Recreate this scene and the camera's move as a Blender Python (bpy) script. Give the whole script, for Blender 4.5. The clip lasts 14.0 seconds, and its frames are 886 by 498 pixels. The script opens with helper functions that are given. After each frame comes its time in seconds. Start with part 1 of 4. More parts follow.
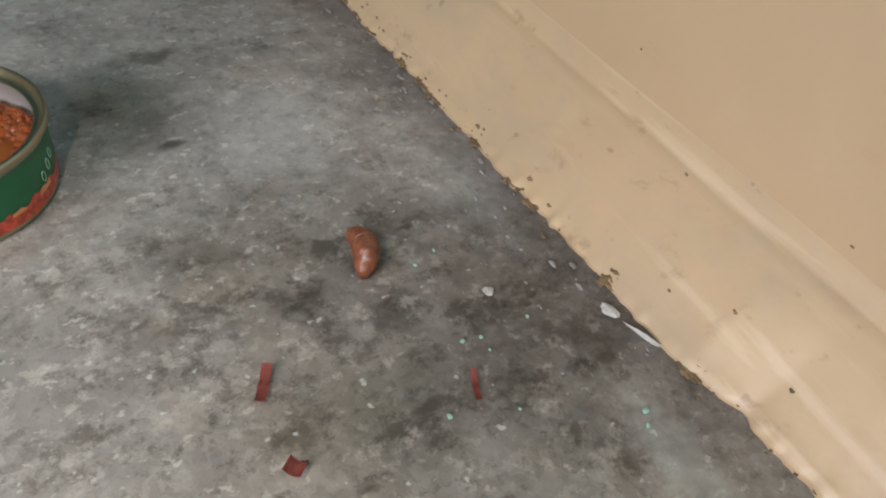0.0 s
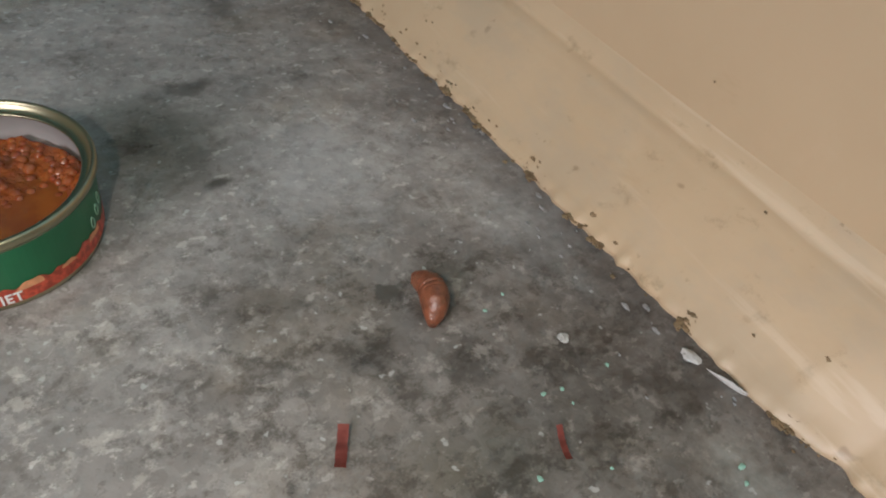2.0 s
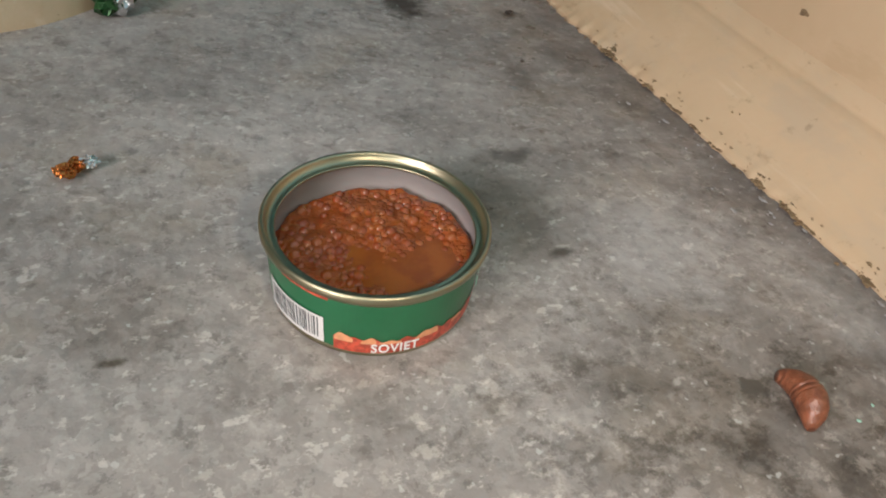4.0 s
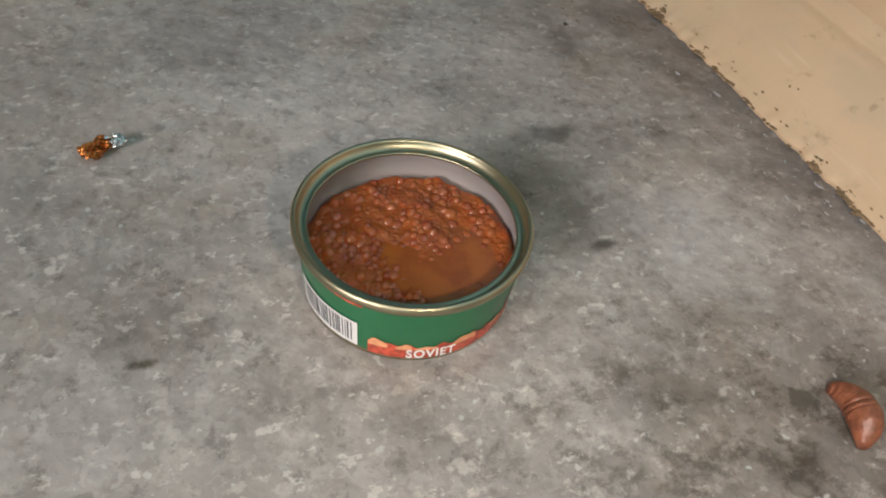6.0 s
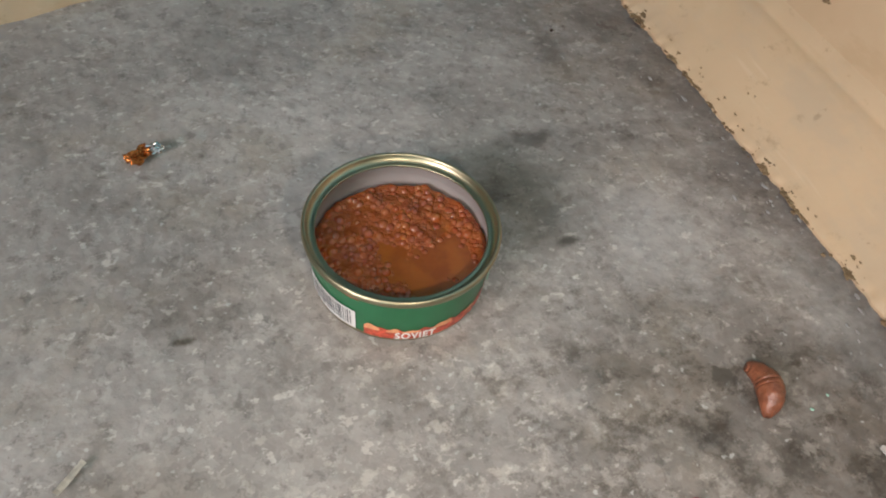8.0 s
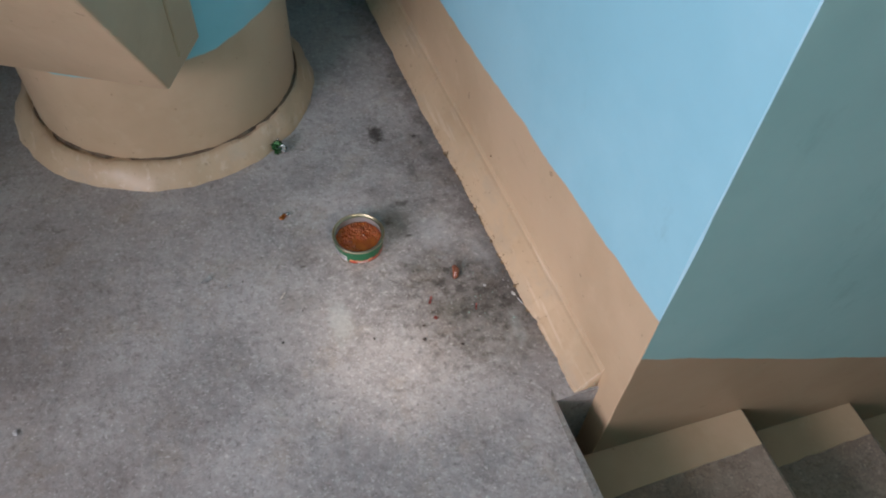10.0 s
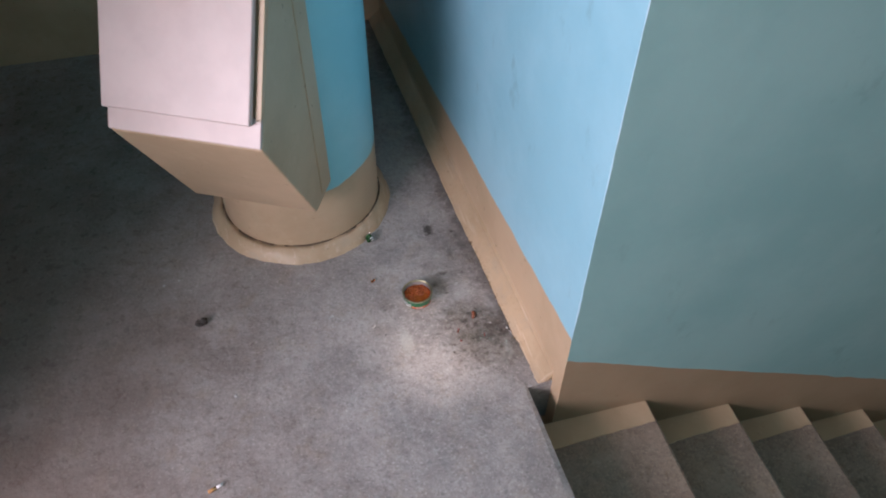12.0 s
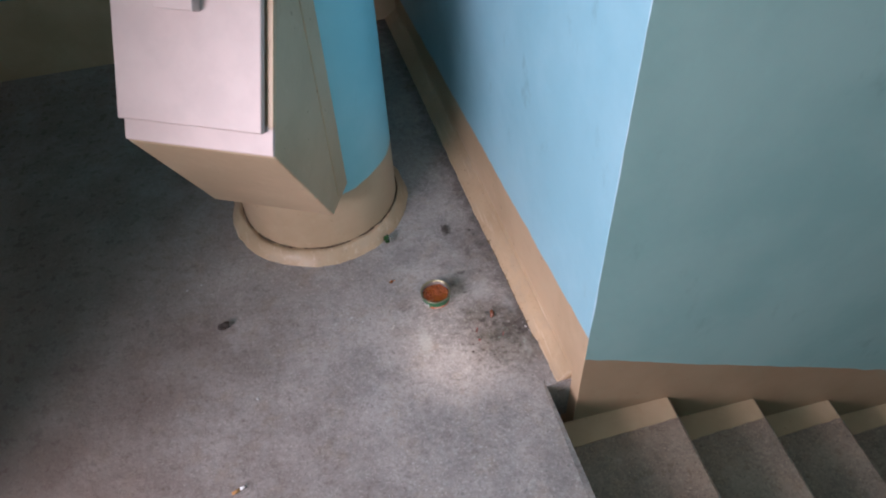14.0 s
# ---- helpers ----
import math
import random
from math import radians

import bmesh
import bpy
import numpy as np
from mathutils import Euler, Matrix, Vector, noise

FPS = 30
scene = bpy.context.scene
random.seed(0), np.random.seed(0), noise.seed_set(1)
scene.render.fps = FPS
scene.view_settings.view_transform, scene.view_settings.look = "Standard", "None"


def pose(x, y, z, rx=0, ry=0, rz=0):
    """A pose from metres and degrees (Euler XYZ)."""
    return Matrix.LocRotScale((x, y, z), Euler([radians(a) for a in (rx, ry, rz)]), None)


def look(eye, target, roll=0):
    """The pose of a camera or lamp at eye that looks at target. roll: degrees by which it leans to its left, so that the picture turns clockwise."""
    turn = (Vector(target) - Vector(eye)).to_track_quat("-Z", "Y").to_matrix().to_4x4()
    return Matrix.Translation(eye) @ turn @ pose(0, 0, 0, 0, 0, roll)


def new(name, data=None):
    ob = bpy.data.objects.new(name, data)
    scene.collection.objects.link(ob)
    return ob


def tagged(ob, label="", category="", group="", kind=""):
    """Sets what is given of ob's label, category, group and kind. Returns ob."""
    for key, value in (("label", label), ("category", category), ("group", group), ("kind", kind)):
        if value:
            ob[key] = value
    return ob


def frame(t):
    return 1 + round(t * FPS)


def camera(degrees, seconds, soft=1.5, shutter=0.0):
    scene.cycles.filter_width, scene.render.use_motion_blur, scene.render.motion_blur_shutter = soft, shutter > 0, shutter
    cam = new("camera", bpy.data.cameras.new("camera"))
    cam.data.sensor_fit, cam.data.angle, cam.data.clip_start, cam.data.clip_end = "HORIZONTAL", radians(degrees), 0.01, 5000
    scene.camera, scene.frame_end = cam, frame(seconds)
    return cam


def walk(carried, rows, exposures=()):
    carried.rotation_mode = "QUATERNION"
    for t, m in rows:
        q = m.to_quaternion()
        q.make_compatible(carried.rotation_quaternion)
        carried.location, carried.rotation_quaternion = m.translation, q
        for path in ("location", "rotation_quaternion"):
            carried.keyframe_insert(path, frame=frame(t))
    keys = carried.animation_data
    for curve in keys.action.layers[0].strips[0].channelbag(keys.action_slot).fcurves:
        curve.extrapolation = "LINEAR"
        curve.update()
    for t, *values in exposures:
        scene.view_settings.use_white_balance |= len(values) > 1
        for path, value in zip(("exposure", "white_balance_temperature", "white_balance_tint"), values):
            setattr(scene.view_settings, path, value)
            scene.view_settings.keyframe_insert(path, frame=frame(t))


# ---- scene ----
cam = camera(62.6, 14.0, soft=2.0)
PATH = [
    (0, (-0.147, 0.069, 0.201), (0.644, 1.215, -1.235), 8.8),
    (0.5, (-0.138, 0.071, 0.197), (0.696, 1.176, -1.247), 9.5),
    (1, (-0.146, 0.08, 0.196), (0.667, 1.203, -1.245), 9.3),
    (1.5, (-0.142, 0.088, 0.195), (0.681, 1.202, -1.247), 9.0),
    (2, (-0.164, 0.1, 0.198), (0.663, 1.239, -1.222), 9.1),
    (2.5, (-0.204, 0.122, 0.216), (0.535, 1.391, -1.142), 7.3),
    (3, (-0.23, 0.131, 0.224), (0.417, 1.477, -1.106), 6.6),
    (3.5, (-0.245, 0.143, 0.207), (0.396, 1.481, -1.135), 8.3),
    (4, (-0.255, 0.143, 0.19), (0.395, 1.501, -1.127), 9.1),
    (6.5, (-0.25, 0.177, 0.201), (0.294, 1.368, -1.31), 9.8),
    (7, (-0.243, 0.183, 0.205), (0.311, 1.327, -1.339), 11.1),
    (7.5, (-0.245, 0.18, 0.215), (0.286, 1.339, -1.326), 9.8),
    (8, (-0.25, 0.146, 0.249), (0.237, 1.315, -1.299), 8.6),
    (8.5, (-0.254, 0.079, 0.333), (0.241, 1.252, -1.209), 8.2),
    (9, (-0.277, -0.006, 0.434), (0.23, 1.15, -1.117), 7.0),
    (11.3, (-0.435, -0.819, 1.438), (-0.066, 0.41, -0.097), 1.8),
    (11.5, (-0.455, -0.838, 1.467), (-0.089, 0.412, -0.051), 2.5),
    (12, (-0.441, -0.855, 1.5), (-0.091, 0.455, 0.031), 0.5),
    (12.5, (-0.443, -0.863, 1.51), (-0.135, 0.477, 0.058), -1.1),
    (13, (-0.437, -0.86, 1.507), (-0.145, 0.49, 0.061), -1.9),
    (13.5, (-0.427, -0.875, 1.529), (-0.147, 0.459, 0.066), -2.6),
    (14, (-0.407, -0.853, 1.514), (-0.139, 0.464, 0.033), -3.3),
]
EXPOSURES = ((0.0, -0.08, 6550, 16), (0.5, -0.14, 6550, 16), (1.5, -0.13, 6500, 16), (2.0, -0.28, 6500, 16), (2.5, -0.03, 6700, 18), (3.0, 0.15, 6900, 19), (7.5, 0.16, 7000, 20), (8.5, -0.07, 6600, 20), (9.0, -0.25, 6300, 20), (11.3, 0.0, 6450, 34), (14.0, 0.0, 6450, 34))
walk(cam, [(t, look(eye, target, roll)) for t, eye, target, roll in PATH], EXPOSURES)

# ---- world, lights, exposure ----
world = bpy.data.worlds.new("stairwell_sky")
scene.world = world
world.use_nodes = True
wn = world.node_tree
sky = wn.nodes.new("ShaderNodeTexSky")
sky.sky_type = "NISHITA"
sky.sun_disc = False
sky.sun_elevation, sky.sun_rotation = radians(35), radians(200)
wn.links.new(sky.outputs["Color"], wn.nodes["Background"].inputs["Color"])
wn.nodes["Background"].inputs["Strength"].default_value = 0.1


def area_lamp(name, size_x, size_y, watts, colour, m):
    data = bpy.data.lights.new(name, "AREA")
    data.shape, data.size, data.size_y = "RECTANGLE", size_x, size_y
    data.energy, data.color = watts, colour
    ob = new(name, data)
    ob.matrix_world = m
    return ob


# daylight in the opening of the stairwell window, behind the landing
area_lamp("window_daylight", 1.8, 1.2, 132.0, (1.0, 0.95, 0.95), look((-2.95, -1.40, 1.58), (-0.05, 0.1, 0.5)))
# small warm spot, fixed in place of the phone light that travels with the camera
torch = bpy.data.lights.new("torch", "SPOT")
torch.energy, torch.color, torch.spot_size, torch.spot_blend, torch.shadow_soft_size = 1.08, (1.0, 0.88, 0.71), radians(124), 1.0, 0.003
new("torch", torch).matrix_world = look((-0.208, 0.118, 0.205), (-0.165, 0.195, 0.0))


# ---- materials ----
def material(name, rough=0.7, metal=0.0, spec=0.5):
    m = bpy.data.materials.new(name)
    m.use_nodes = True
    n = m.node_tree
    b = n.nodes["Principled BSDF"]
    b.inputs["Roughness"].default_value = rough
    b.inputs["Metallic"].default_value = metal
    b.inputs["Specular IOR Level"].default_value = spec
    return m, n, b


def node(n, kind, **values):
    x = n.nodes.new(kind)
    for key, value in values.items():
        x.inputs[key.replace("_", " ")].default_value = value
    return x


def coords(n, stretch=(1, 1, 1), shift=(0, 0, 0), space="Position"):
    if space == "Position":
        src = n.nodes.new("ShaderNodeNewGeometry").outputs["Position"]
    else:
        src = n.nodes.new("ShaderNodeTexCoord").outputs[space]
    mp = n.nodes.new("ShaderNodeMapping")
    mp.inputs["Scale"].default_value = stretch
    mp.inputs["Location"].default_value = shift
    n.links.new(src, mp.inputs["Vector"])
    return mp.outputs["Vector"]


def noise_fac(n, vec, scale, detail=4.0, rough=0.6, low=0.35, high=0.65, distort=0.0):
    t = node(n, "ShaderNodeTexNoise", Scale=scale, Detail=detail, Roughness=rough, Distortion=distort)
    n.links.new(vec, t.inputs["Vector"])
    r = n.nodes.new("ShaderNodeMapRange")
    r.interpolation_type = "SMOOTHSTEP"
    r.inputs["From Min"].default_value, r.inputs["From Max"].default_value = low, high
    n.links.new(t.outputs["Fac"], r.inputs["Value"])
    return r.outputs["Result"]


def mix(n, fac, a, b, mode="MIX"):
    x = n.nodes.new("ShaderNodeMix")
    x.data_type, x.blend_type = "RGBA", mode
    for sock, value in ((x.inputs["Factor"], fac), (x.inputs["A"], a), (x.inputs["B"], b)):
        if isinstance(value, (int, float)):
            sock.default_value = value
        elif isinstance(value, tuple):
            sock.default_value = (*value, 1.0)
        else:
            n.links.new(value, sock)
    return x.outputs["Result"]


def calc(n, op, a, b=0.0, c=0.0):
    x = n.nodes.new("ShaderNodeMath")
    x.operation = op
    for sock, value in zip(x.inputs, (a, b, c)):
        if isinstance(value, (int, float)):
            sock.default_value = value
        else:
            n.links.new(value, sock)
    return x.outputs["Value"]


def ramp(n, value, low, high):
    r = n.nodes.new("ShaderNodeMapRange")
    r.interpolation_type = "SMOOTHSTEP"
    r.inputs["From Min"].default_value, r.inputs["From Max"].default_value = low, high
    n.links.new(value, r.inputs["Value"])
    return r.outputs["Result"]


def bump(n, b, height, strength=0.3, distance=0.002, before=None):
    x = node(n, "ShaderNodeBump", Strength=strength, Distance=distance)
    n.links.new(height, x.inputs["Height"])
    if before is not None:
        n.links.new(before, x.inputs["Normal"])
    n.links.new(x.outputs["Normal"], b.inputs["Normal"])
    return x.outputs["Normal"]


def plain(name, colour, rough=0.6, metal=0.0, vary=0.25, scale=60.0, relief=0.0, spec=0.5):
    m, n, b = material(name, rough, metal, spec)
    v = coords(n, space="Object")
    f = noise_fac(n, v, scale, 5.0)
    dark = tuple(c * (1 - vary) for c in colour)
    n.links.new(mix(n, f, dark, colour), b.inputs["Base Color"])
    if relief:
        bump(n, b, f, relief, 0.001)
    return m


def blot(n, x, y, rx, ry, soft=0.6, ragged=0.5, scale=25.0):
    """A blot with a ragged rim round (x, y) on the floor, for stains and painted shade."""
    v = coords(n)
    s = n.nodes.new("ShaderNodeSeparateXYZ")
    n.links.new(v, s.inputs["Vector"])
    dx = calc(n, "DIVIDE", calc(n, "SUBTRACT", s.outputs["X"], x), rx)
    dy = calc(n, "DIVIDE", calc(n, "SUBTRACT", s.outputs["Y"], y), ry)
    d = calc(n, "SQRT", calc(n, "ADD", calc(n, "MULTIPLY", dx, dx), calc(n, "MULTIPLY", dy, dy)))
    t = node(n, "ShaderNodeTexNoise", Scale=scale, Detail=4.0, Roughness=0.65)
    n.links.new(v, t.inputs["Vector"])
    d = calc(n, "ADD", d, calc(n, "MULTIPLY", calc(n, "SUBTRACT", t.outputs["Fac"], 0.5), 2 * ragged))
    return calc(n, "SUBTRACT", 1.0, ramp(n, d, 1.0 - soft, 1.0 + soft * 0.4))


def concrete(name, stains_and_shade=True, tone=(1.0, 1.0, 1.0)):
    m, n, b = material(name, 0.62, 0.0, 0.35)
    v = coords(n)
    shade = lambda *c: tuple(k * x for k, x in zip(tone, c))
    base = mix(n, noise_fac(n, v, 6.0, 7.0, 0.62, 0.36, 0.64), shade(0.285, 0.272, 0.258), shade(0.395, 0.378, 0.356))
    base = mix(n, calc(n, "MULTIPLY", noise_fac(n, coords(n, (1, 1, 1), (1, 6, 0)), 13.0, 6.0, 0.65, 0.50, 0.66), 0.45), base, shade(0.345, 0.300, 0.240))
    # flaky mottling of the worn skin
    flake = n.nodes.new("ShaderNodeTexVoronoi")
    flake.inputs["Scale"].default_value = 240.0
    wob = node(n, "ShaderNodeTexNoise", Scale=160.0, Detail=5.0)
    n.links.new(v, wob.inputs["Vector"])
    warp = n.nodes.new("ShaderNodeVectorMath")
    warp.operation = "MULTIPLY_ADD"
    n.links.new(wob.outputs["Color"], warp.inputs[0])
    warp.inputs[1].default_value = (0.022, 0.022, 0.0)
    n.links.new(v, warp.inputs[2])
    n.links.new(warp.outputs["Vector"], flake.inputs["Vector"])
    grey = n.nodes.new("ShaderNodeSeparateColor")
    n.links.new(flake.outputs["Color"], grey.inputs["Color"])
    base = mix(n, calc(n, "MULTIPLY", ramp(n, grey.outputs["Red"], 0.50, 1.0), 0.26), base, shade(0.56, 0.545, 0.52))
    base = mix(n, calc(n, "MULTIPLY", ramp(n, grey.outputs["Green"], 0.55, 1.0), 0.24), base, shade(0.17, 0.16, 0.15))
    # dark blotches of about a thumbnail, and smaller pits
    base = mix(n, calc(n, "MULTIPLY", noise_fac(n, coords(n, (1, 1.1, 1), (7, 3, 0)), 36.0, 8.0, 0.74, 0.50, 0.66), 0.42), base, shade(0.165, 0.154, 0.142))
    base = mix(n, calc(n, "MULTIPLY", noise_fac(n, coords(n, (1, 1, 1), (9, 2, 0)), 52.0, 7.0, 0.74, 0.53, 0.66), 0.42), base, shade(0.52, 0.50, 0.47))
    base = mix(n, calc(n, "MULTIPLY", noise_fac(n, coords(n, (1, 1, 1), (5, 1, 0)), 120.0, 5.0, 0.75, 0.56, 0.63), 0.45), base, shade(0.120, 0.112, 0.104))
    # pale grit
    base = mix(n, calc(n, "MULTIPLY", noise_fac(n, coords(n, (1, 1.3, 1), (4, 4, 0)), 150.0, 4.0, 0.65, 0.60, 0.66), 0.55), base, shade(0.66, 0.64, 0.60))
    if stains_and_shade:
        for x, y, rx, ry, k, soil_shade in (
            # two blots right of the tin: stain plus the tin's shadow, painted in
            (-0.126, 0.356, 0.026, 0.034, 0.50, (0.30, 0.27, 0.23)),
            (-0.137, 0.364, 0.010, 0.012, 0.60, (0.28, 0.26, 0.23)),
            (-0.108, 0.567, 0.015, 0.026, 0.90, (0.16, 0.145, 0.13)),
            (-0.044, 0.544, 0.010, 0.008, 0.75, (0.22, 0.20, 0.19)),
            (-0.069, 0.463, 0.010, 0.020, 0.45, (0.30, 0.28, 0.26)),
            (-0.110, 0.396, 0.016, 0.008, 0.75, (0.34, 0.33, 0.32)),
            (-0.068, 0.390, 0.030, 0.014, 0.45, (0.36, 0.35, 0.35)),
            (-0.175, 0.478, 0.016, 0.010, 0.45, (0.42, 0.41, 0.41)),
            (-0.211, 0.473, 0.010, 0.006, 0.40, (0.40, 0.40, 0.40)),
            (-0.130, 0.436, 0.035, 0.030, 0.35, (0.40, 0.39, 0.39)),
            (-0.070, 0.195, 0.095, 0.085, 0.62, (0.40, 0.37, 0.34)),
            (-0.084, 0.172, 0.026, 0.024, 0.50, (0.34, 0.36, 0.29)),
            (-0.067, 0.209, 0.010, 0.010, 0.70, (0.34, 0.32, 0.30)),
            (-0.036, 0.197, 0.011, 0.009, 0.65, (0.34, 0.33, 0.31)),
            (-0.096, 0.227, 0.012, 0.007, 0.55, (0.36, 0.34, 0.32)),
            (-0.118, 0.258, 0.018, 0.010, 0.45, (0.40, 0.37, 0.33)),
            (-0.158, 0.300, 0.016, 0.012, 0.35, (0.44, 0.40, 0.34)),
            (-0.035, 0.125, 0.070, 0.070, 0.40, (0.46, 0.46, 0.38)),
            (-0.020, 0.205, 0.050, 0.075, 0.45, (0.42, 0.41, 0.40)),
            (-0.092, 0.262, 0.060, 0.050, 0.40, (0.46, 0.44, 0.41)),
            (-0.060, 0.480, 0.060, 0.110, 0.40, (0.42, 0.41, 0.41)),
            (-0.240, 0.500, 0.060, 0.040, 0.35, (0.36, 0.36, 0.37)),
            (-0.274, 0.330, 0.025, 0.030, 0.35, (0.42, 0.34, 0.27)),
            (-0.110, 0.110, 0.060, 0.045, 0.25, (0.50, 0.42, 0.34)),
            (-0.310, 0.250, 0.040, 0.020, 0.30, (0.50, 0.42, 0.33)),
            (-0.283, 0.311, 0.0050, 0.0024, 0.90, (0.24, 0.21, 0.16)),
            (-0.113, 0.328, 0.0065, 0.0028, 0.80, (0.24, 0.23, 0.21)),
        ):
            base = mix(n, calc(n, "MULTIPLY", blot(n, x, y, rx, ry, 0.7, 0.6, 25.0) if rx > 0.02 else blot(n, x, y, rx, ry, 0.7, 1.1, 110.0), k), base, soil_shade, "MULTIPLY")
        # dirt trodden into the skin between the tin and the stairs
        zone = blot(n, -0.085, 0.190, 0.150, 0.170, 0.7, 0.5, 14.0)
        f = noise_fac(n, coords(n, (1, 1.2, 1), (2, 8, 3)), 48.0, 9.0, 0.76, 0.50, 0.60)
        base = mix(n, calc(n, "MULTIPLY", calc(n, "MULTIPLY", f, zone), 0.68), base, (0.36, 0.33, 0.29), "MULTIPLY")
        f = noise_fac(n, coords(n, (1.1, 1, 1), (6, 5, 7)), 64.0, 8.0, 0.74, 0.55, 0.64)
        base = mix(n, calc(n, "MULTIPLY", calc(n, "MULTIPLY", f, zone), 0.40), base, (0.46, 0.435, 0.395))
        # scuffed pale chips in front of the tin
        zone = blot(n, -0.215, 0.240, 0.110, 0.080, 0.8, 0.5, 14.0)
        f = noise_fac(n, coords(n, (1, 1.1, 1), (1, 3, 9)), 85.0, 7.0, 0.72, 0.55, 0.62)
        base = mix(n, calc(n, "MULTIPLY", calc(n, "MULTIPLY", f, zone), 0.45), base, (0.60, 0.57, 0.52))
        # sharp-edged damp star beside the dried fruit
        base = mix(n, calc(n, "MULTIPLY", blot(n, -0.0775, 0.2495, 0.0050, 0.0042, 0.22, 1.25, 190.0), 0.92), base, (0.085, 0.078, 0.066))
        # limewashed patch and pale drag marks
        base = mix(n, calc(n, "MULTIPLY", blot(n, -0.251, 0.200, 0.018, 0.042, 0.7, 0.8, 60.0), 0.50), base, (0.52, 0.54, 0.50))
        base = mix(n, calc(n, "MULTIPLY", blot(n, -0.073, 0.318, 0.030, 0.040, 0.8, 0.9, 90.0), 0.42), base, (0.42, 0.43, 0.43))
        base = mix(n, calc(n, "MULTIPLY", blot(n, -0.008, 0.262, 0.020, 0.040, 0.8, 0.9, 80.0), 0.48), base, (0.44, 0.47, 0.47))
        base = mix(n, calc(n, "MULTIPLY", blot(n, -0.010, 0.122, 0.012, 0.030, 0.8, 0.9, 80.0), 0.45), base, (0.44, 0.47, 0.44))
        # plaster grains and small dark spots trodden into the concrete
        base = mix(n, calc(n, "MULTIPLY", noise_fac(n, coords(n, (1, 1, 1), (3, 6, 2)), 62.0, 3.0, 0.55, 0.63, 0.69), 0.25), base, (0.50, 0.48, 0.45), "MULTIPLY")
        base = mix(n, calc(n, "MULTIPLY", noise_fac(n, coords(n, (1, 1, 1), (7, 1, 4)), 210.0, 2.0, 0.5, 0.69, 0.74), 0.48), base, (0.62, 0.65, 0.63))
        # damp mould creeping out from the foot of the wall
        s = n.nodes.new("ShaderNodeSeparateXYZ")
        n.links.new(v, s.inputs["Vector"])
        edge = calc(n, "ADD", s.outputs["X"], calc(n, "MULTIPLY", s.outputs["Y"], 0.05))
        t = node(n, "ShaderNodeTexNoise", Scale=38.0, Detail=6.0, Roughness=0.7)
        n.links.new(v, t.inputs["Vector"])
        edge = calc(n, "ADD", edge, calc(n, "MULTIPLY", calc(n, "SUBTRACT", t.outputs["Fac"], 0.5), 0.10))
        far = ramp(n, s.outputs["Y"], 0.02, 0.16)
        base = mix(n, calc(n, "MULTIPLY", calc(n, "MULTIPLY", ramp(n, edge, -0.035, 0.025), far), 0.70), base, (0.30, 0.285, 0.29), "MULTIPLY")
        # shade over the left of the landing, painted as a broad brown blot
        painted_shade = blot(n, -1.40, 0.10, 0.90, 2.2, 0.9, 0.45, 3.0)
        base = mix(n, calc(n, "MULTIPLY", painted_shade, 0.75), base, (0.140, 0.088, 0.062))
    n.links.new(base, b.inputs["Base Color"])
    n.links.new(ramp(n, noise_fac(n, v, 30.0), -1.2, 2.6), b.inputs["Roughness"])
    k = bump(n, b, noise_fac(n, v, 70.0, 4.0, 0.55, 0.3, 0.7), 0.30, 0.0010)
    bump(n, b, noise_fac(n, v, 14.0, 4.0, 0.6, 0.3, 0.7), 0.35, 0.004, k)
    return m


BEIGE, BEIGE_DARK = (0.53, 0.395, 0.255), (0.45, 0.33, 0.205)
BLUE, BLUE_PALE = (0.235, 0.52, 0.63), (0.29, 0.58, 0.69)


def beige_tone(n, v):
    base = mix(n, noise_fac(n, v, 4.0, 5.0), BEIGE_DARK, BEIGE)
    base = mix(n, calc(n, "MULTIPLY", noise_fac(n, coords(n, (1, 1, 1), (3, 1, 5)), 22.0, 5.0, 0.65, 0.55, 0.75), 0.30), base, (0.60, 0.475, 0.325))
    base = mix(n, calc(n, "MULTIPLY", noise_fac(n, coords(n, (1, 1, 1), (8, 2, 1)), 60.0, 2.0, 0.5, 0.72, 0.76), 0.6), base, (0.24, 0.16, 0.09))
    base = mix(n, calc(n, "MULTIPLY", noise_fac(n, coords(n, (1, 0.35, 1), (4, 7, 3)), 34.0, 5.0, 0.7, 0.60, 0.70), 0.28), base, (0.40, 0.285, 0.165))
    return base


